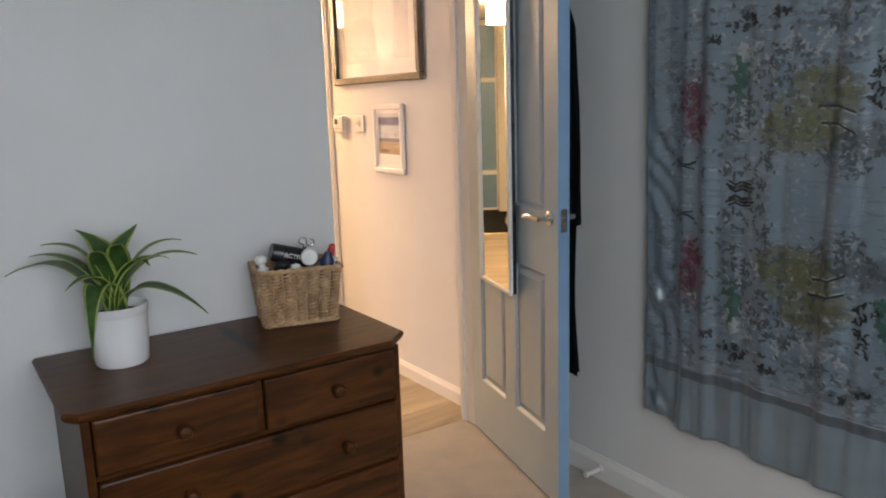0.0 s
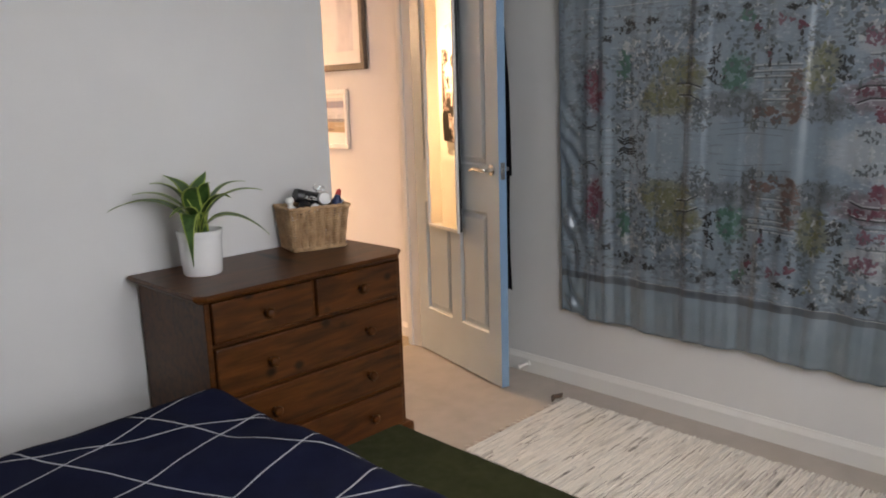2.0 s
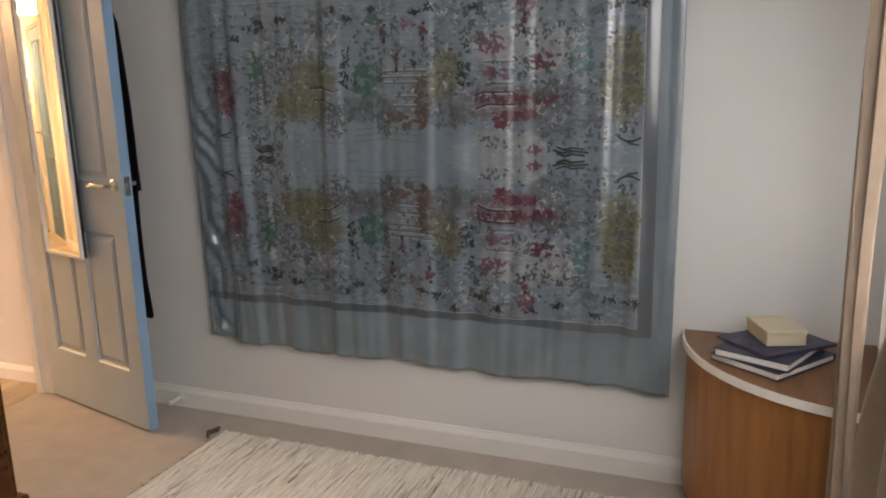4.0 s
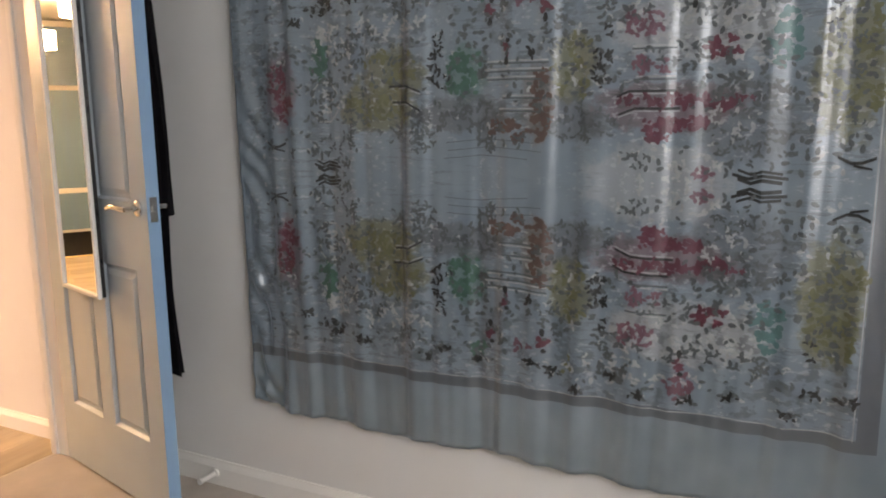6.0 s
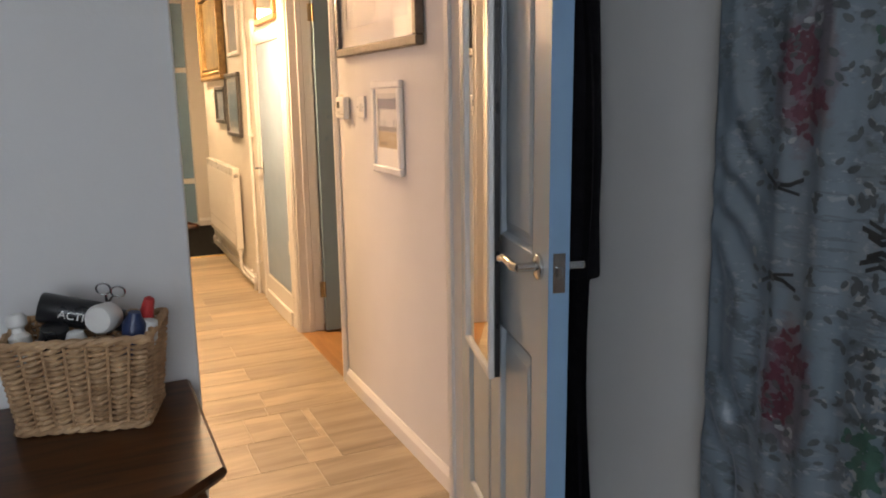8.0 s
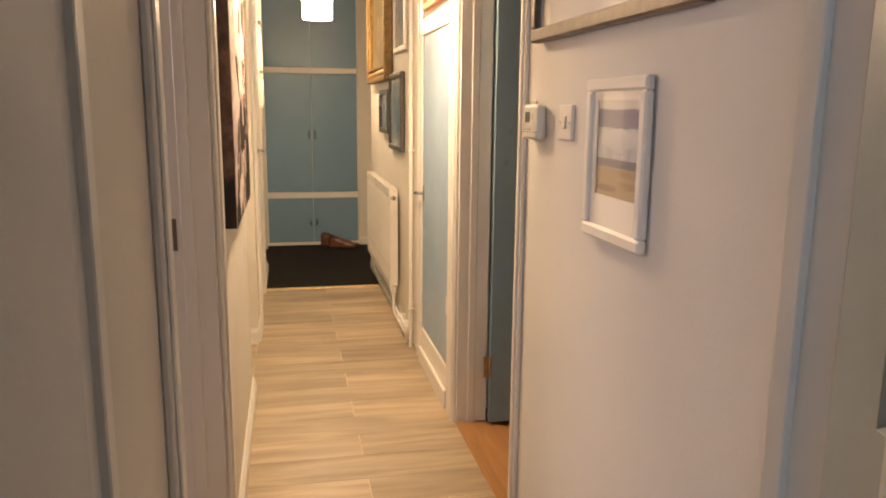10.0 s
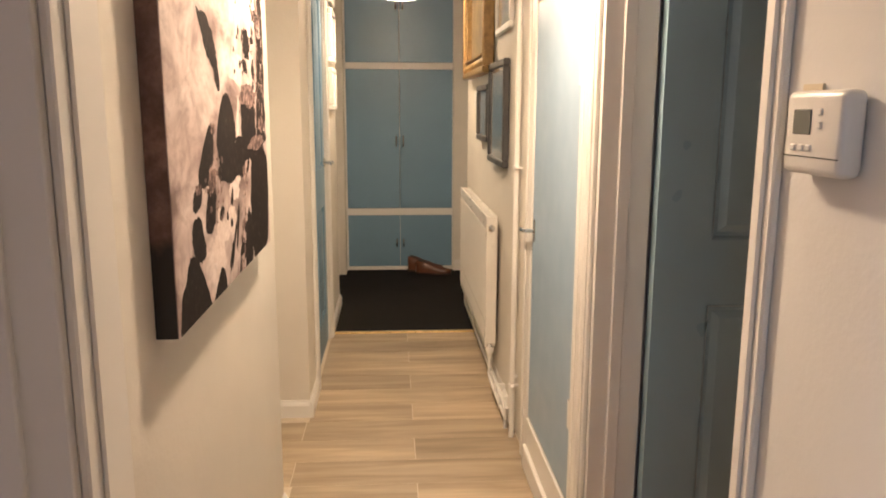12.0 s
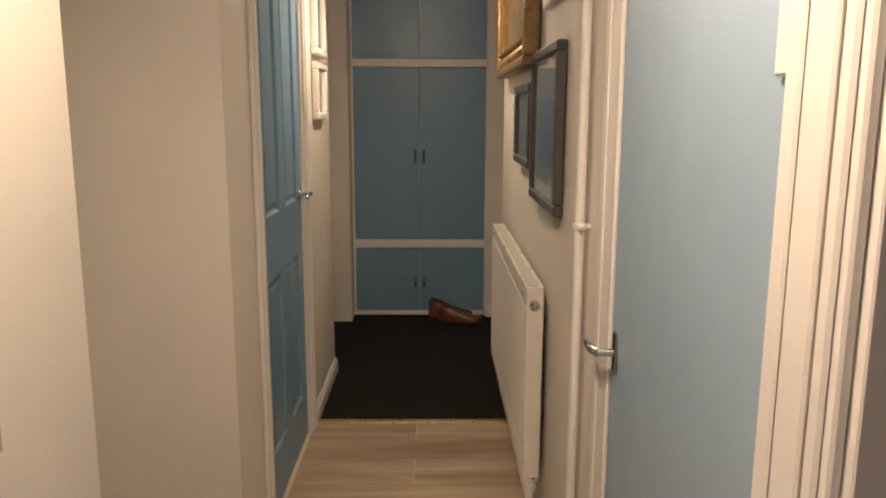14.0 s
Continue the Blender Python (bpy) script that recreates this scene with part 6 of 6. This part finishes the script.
# ---- end cupboards: three pairs of doors in a white face frame
YC = 9.107
ec = thing("built_in_cupboard", "built-in hall cupboard with blue doors and white rails", "cupboard", pose(1.118, YC, 0))
W = 0.868
for x0, x1, z0, z1 in ((-0.01, 0.012, 0.0, 2.36), (W - 0.012, W + 0.01, 0.0, 2.36)):
    part("post", box(B(), x0, x1, -0.012, 0.03, z0, z1, 0.002), M["trim"], ec)
for z0, z1 in ((0.0, 0.030), (0.455, 0.510), (1.612, 1.662), (2.30, 2.36)):
    part("rail", box(B(), 0.012, W - 0.012, -0.010, 0.03, z0, z1, 0.003), M["trim"], ec, "white face rail")
for z0, z1, hz in ((0.032, 0.453, 0.228), (0.512, 1.610, 1.052), (1.664, 2.298, 2.10)):
    for k in (0, 1):
        x0, x1 = (0.013, W / 2 - 0.0015) if k == 0 else (W / 2 + 0.0015, W - 0.013)
        dz = -0.010 if (k == 1 and z0 > 1.6) else 0.0
        d = part("cupboard_door", box(B(), x0, x1, -0.014 if dz else -0.006, 0.014, z0 + dz * 0.0, z1, 0.002), M["bluedoor"], ec, "blue painted door")
        hx = x1 - 0.026 if k == 0 else x0 + 0.026
        hh = 0.048 if z0 > 0.1 else 0.038
        part("handle", tube(B(), [(hx, -0.008, hz - hh), (hx, -0.026, hz - hh * 0.8), (hx, -0.031, hz), (hx, -0.026, hz + hh * 0.8), (hx, -0.008, hz + hh)], [0.004, 0.005, 0.0065, 0.005, 0.004], 8), M["chrome"], d, "chrome bow handle", True)
part("carcass", box(B(), 0.0, W, 0.031, 0.40, 0.0, 2.36), M["trim"], ec)


# ---- shoes
def shoe(label, m):
    t = thing("shoe", label, "shoe", m, group="pair of brown shoes")
    k = 26

    def section(s):
        """half width, height of the upper and centre height for s along the length from heel to toe."""
        w = 0.030 + 0.020 * math.sin(math.pi * min(1, s * 1.05)) ** 0.7 - 0.006 * math.exp(-((s - 0.38) / 0.12) ** 2)
        if s > 0.86:
            w *= math.sqrt(max(0.0, 1 - ((s - 0.86) / 0.145) ** 2))
        if s < 0.1:
            w *= math.sqrt(max(0.05, 1 - ((0.1 - s) / 0.11) ** 2))
        h = 0.088 - 0.045 * min(1, max(0, (s - 0.28) / 0.5)) ** 0.8 - 0.012 * max(0, s - 0.75) / 0.25
        return max(w, 0.004), h

    bm = B()
    rings = []
    for i in range(k):
        s = i / (k - 1)
        w, h = section(s)
        x = s * 0.285
        ring = []
        for q in range(13):
            a = math.pi * q / 12
            ring.append(bm.verts.new((x, w * math.cos(a) * (1 - 0.25 * max(0, math.sin(a) - 0.6)), 0.018 + h * math.sin(a) ** 0.8)))
        rings.append(ring)
    for a, e in zip(rings, rings[1:]):
        for q in range(12):
            bm.faces.new((a[q], a[q + 1], e[q + 1], e[q]))
    for r in (rings[0], rings[-1]):
        bm.faces.new(r)
    part("upper", bm, M["leather"], t, "tan leather upper", True)
    bm = B()
    rings = []
    for z, g in ((0.004, 0.0), (0.017, 0.004), (0.020, 0.003)):
        pts = []
        for i in range(k):
            s = i / (k - 1)
            w, _ = section(s)
            pts.append((s * 0.289 - 0.002, w + g))
        loop = [(x, w) for x, w in pts] + [(x, -w) for x, w in reversed(pts)]
        rings.append([bm.verts.new((x, y, z)) for x, y in loop])
    for a, e in zip(rings, rings[1:]):
        for q in range(len(a)):
            bm.faces.new((a[q], a[(q + 1) % len(a)], e[(q + 1) % len(a)], e[q]))
    bm.faces.new(rings[0][::-1])
    bm.faces.new(rings[-1])
    part("sole", bm, M["rubber"], t, "dark welted sole")
    part("heel", box(B(), 0.0, 0.075, -0.03, 0.03, 0.0, 0.006, 0.002), M["rubber"], t)
    part("opening", lathe(B(), [(0.0, 0), (0.030, 0.001), (0.033, 0.006), (0.028, 0.008)], pose(0.058, 0, 0.098, 0, 14) @ Matrix.Diagonal((1.45, 0.8, 1, 1)), 18), M["rubber"], t, "dark lining of the opening", True)
    for q in range(4):
        x = 0.125 + q * 0.017
        w, h = section(x / 0.285)
        z = 0.018 + h + 0.001
        part("lace", tube(B(), [(x - 0.004, -0.017, z - 0.008), (x, 0, z + 0.001), (x + 0.004, 0.017, z - 0.008)], 0.0022, 6), M["rubber"], t, "thin brown lace", True)
    return t


shoe("worn tan leather lace-up shoe by the cupboard", pose(1.610, 9.010, 0.002, 0, 0, -8) @ Matrix.Diagonal((1.0, 1.05, 1.2, 1)))
shoe("worn tan leather lace-up shoe in front of its pair", pose(1.675, 8.935, 0.002, 0, 0, -16) @ Matrix.Diagonal((1.0, 1.05, 1.05, 1)))

# ---- brass strip between tile and carpet
bs = solid("threshold_strip", box(B(), XW, XE, 7.318, 7.352, -0.002, 0.008, 0.003, seg=2), M["brass"], "worn brass carpet strip across the hall", "threshold")


# ---- pendants
def pendant(x, y, z, label, shade):
    t = thing("pendant_lamp", label, "lamp", pose(x, y, z), group="hall pendants")
    bm = lathe(B(), [(0.098, 0.0), (0.102, 0.0), (0.102, 0.16), (0.098, 0.16), (0.098, 0.0)], None, 36, False)
    part("shade", bm, shade, t, "glowing cream drum shade", True)
    part("cord", tube(B(), [(0, 0, 0.13), (0, 0, H - z)], 0.0035, 8), M["white_plastic"], t)
    part("lampholder", lathe(B(), [(0.0, 0.09), (0.018, 0.09), (0.02, 0.13), (0.006, 0.15), (0.0, 0.15)], None, 14), M["white_plastic"], t, smooth=True)
    part("bulb", lathe(B(), [(0.0, 0.012), (0.02, 0.018), (0.029, 0.042), (0.022, 0.068), (0.013, 0.09), (0.0, 0.09)], None, 18), M["bulb"], t, "lit bulb", True).visible_shadow = False
    part("rose", lathe(B(), [(0.045, H - z - 0.02), (0.045, H - z - 0.008), (0.038, H - z)], None, 20), M["white_plastic"], t, smooth=True)
    return t


pendant(1.55, 7.35, 1.91, "lit cream drum pendant lamp near the entrance", M["shade_far"])
pendant(1.48, 4.88, 1.91, "lit cream drum pendant lamp in the hall", M["shade"])


# ---- hall floor: wood-effect tiles, each a piece of its own, under one floor
hall_floor = bpy.data.objects["floor_hall"]
tile_meshes = {}


def tile(x0, x1, y0, y1, gap=0.0014):
    w, d = round(x1 - x0, 4), round(y1 - y0, 4)
    if (w, d) not in tile_meshes:
        bm = box(B(), gap, w - gap, gap, d - gap, -0.006, 0.0, 0.0007)
        tile_meshes[(w, d)] = finish("tile", bm, M["plank"])
    ob = new("tile", tile_meshes[(w, d)])
    ob.parent = hall_floor
    ob.location = (x0, y0, 0.0)


P, X0, X1, XJ = 0.185, XW, XE, 1.57
k, y = 0, 3.83
rows = []
while y < 7.31:
    rows.append((y, min(y + P, 7.318)))
    y += P
for k, (ya, yb) in enumerate(rows):
    joint = k % 2 == 0
    inside = 5.315 <= ya and yb <= 6.12
    left = 0.22 if inside else X0
    cuts = [XJ - 0.9, XJ, XJ + 0.9] if joint else [XJ - 1.35, XJ - 0.45, XJ + 0.45]
    xs = [left] + [c for c in cuts if left + 0.03 < c < X1 - 0.02] + [X1]
    for a, c in zip(xs, xs[1:]):
        tile(a, c, ya, yb)
# by the bedroom door a patch of cut pieces runs the other way
for a, c, ya, yb in ((X0, 1.30, 3.24, 3.83), (1.30, 1.45, 3.50, 3.74), (1.45, 1.603, 3.50, 3.74), (1.603, 1.70, 3.45, 3.74), (1.70, 1.73, 3.45, 3.74), (1.73, X1, 3.24, 3.74), (1.30, 1.56, 3.74, 3.83), (1.56, X1, 3.74, 3.83),
                     (1.30, 1.42, 3.24, 3.50), (1.42, 1.603, 3.24, 3.50), (1.603, 1.73, 3.24, 3.45), (X0, 1.55, 2.63, 2.83), (1.55, X1, 2.63, 2.83), (X0, X1, 2.83, 3.04), (X0, 1.62, 3.04, 3.24), (1.62, X1, 3.04, 3.24)):
    tile(a, c, ya, yb)
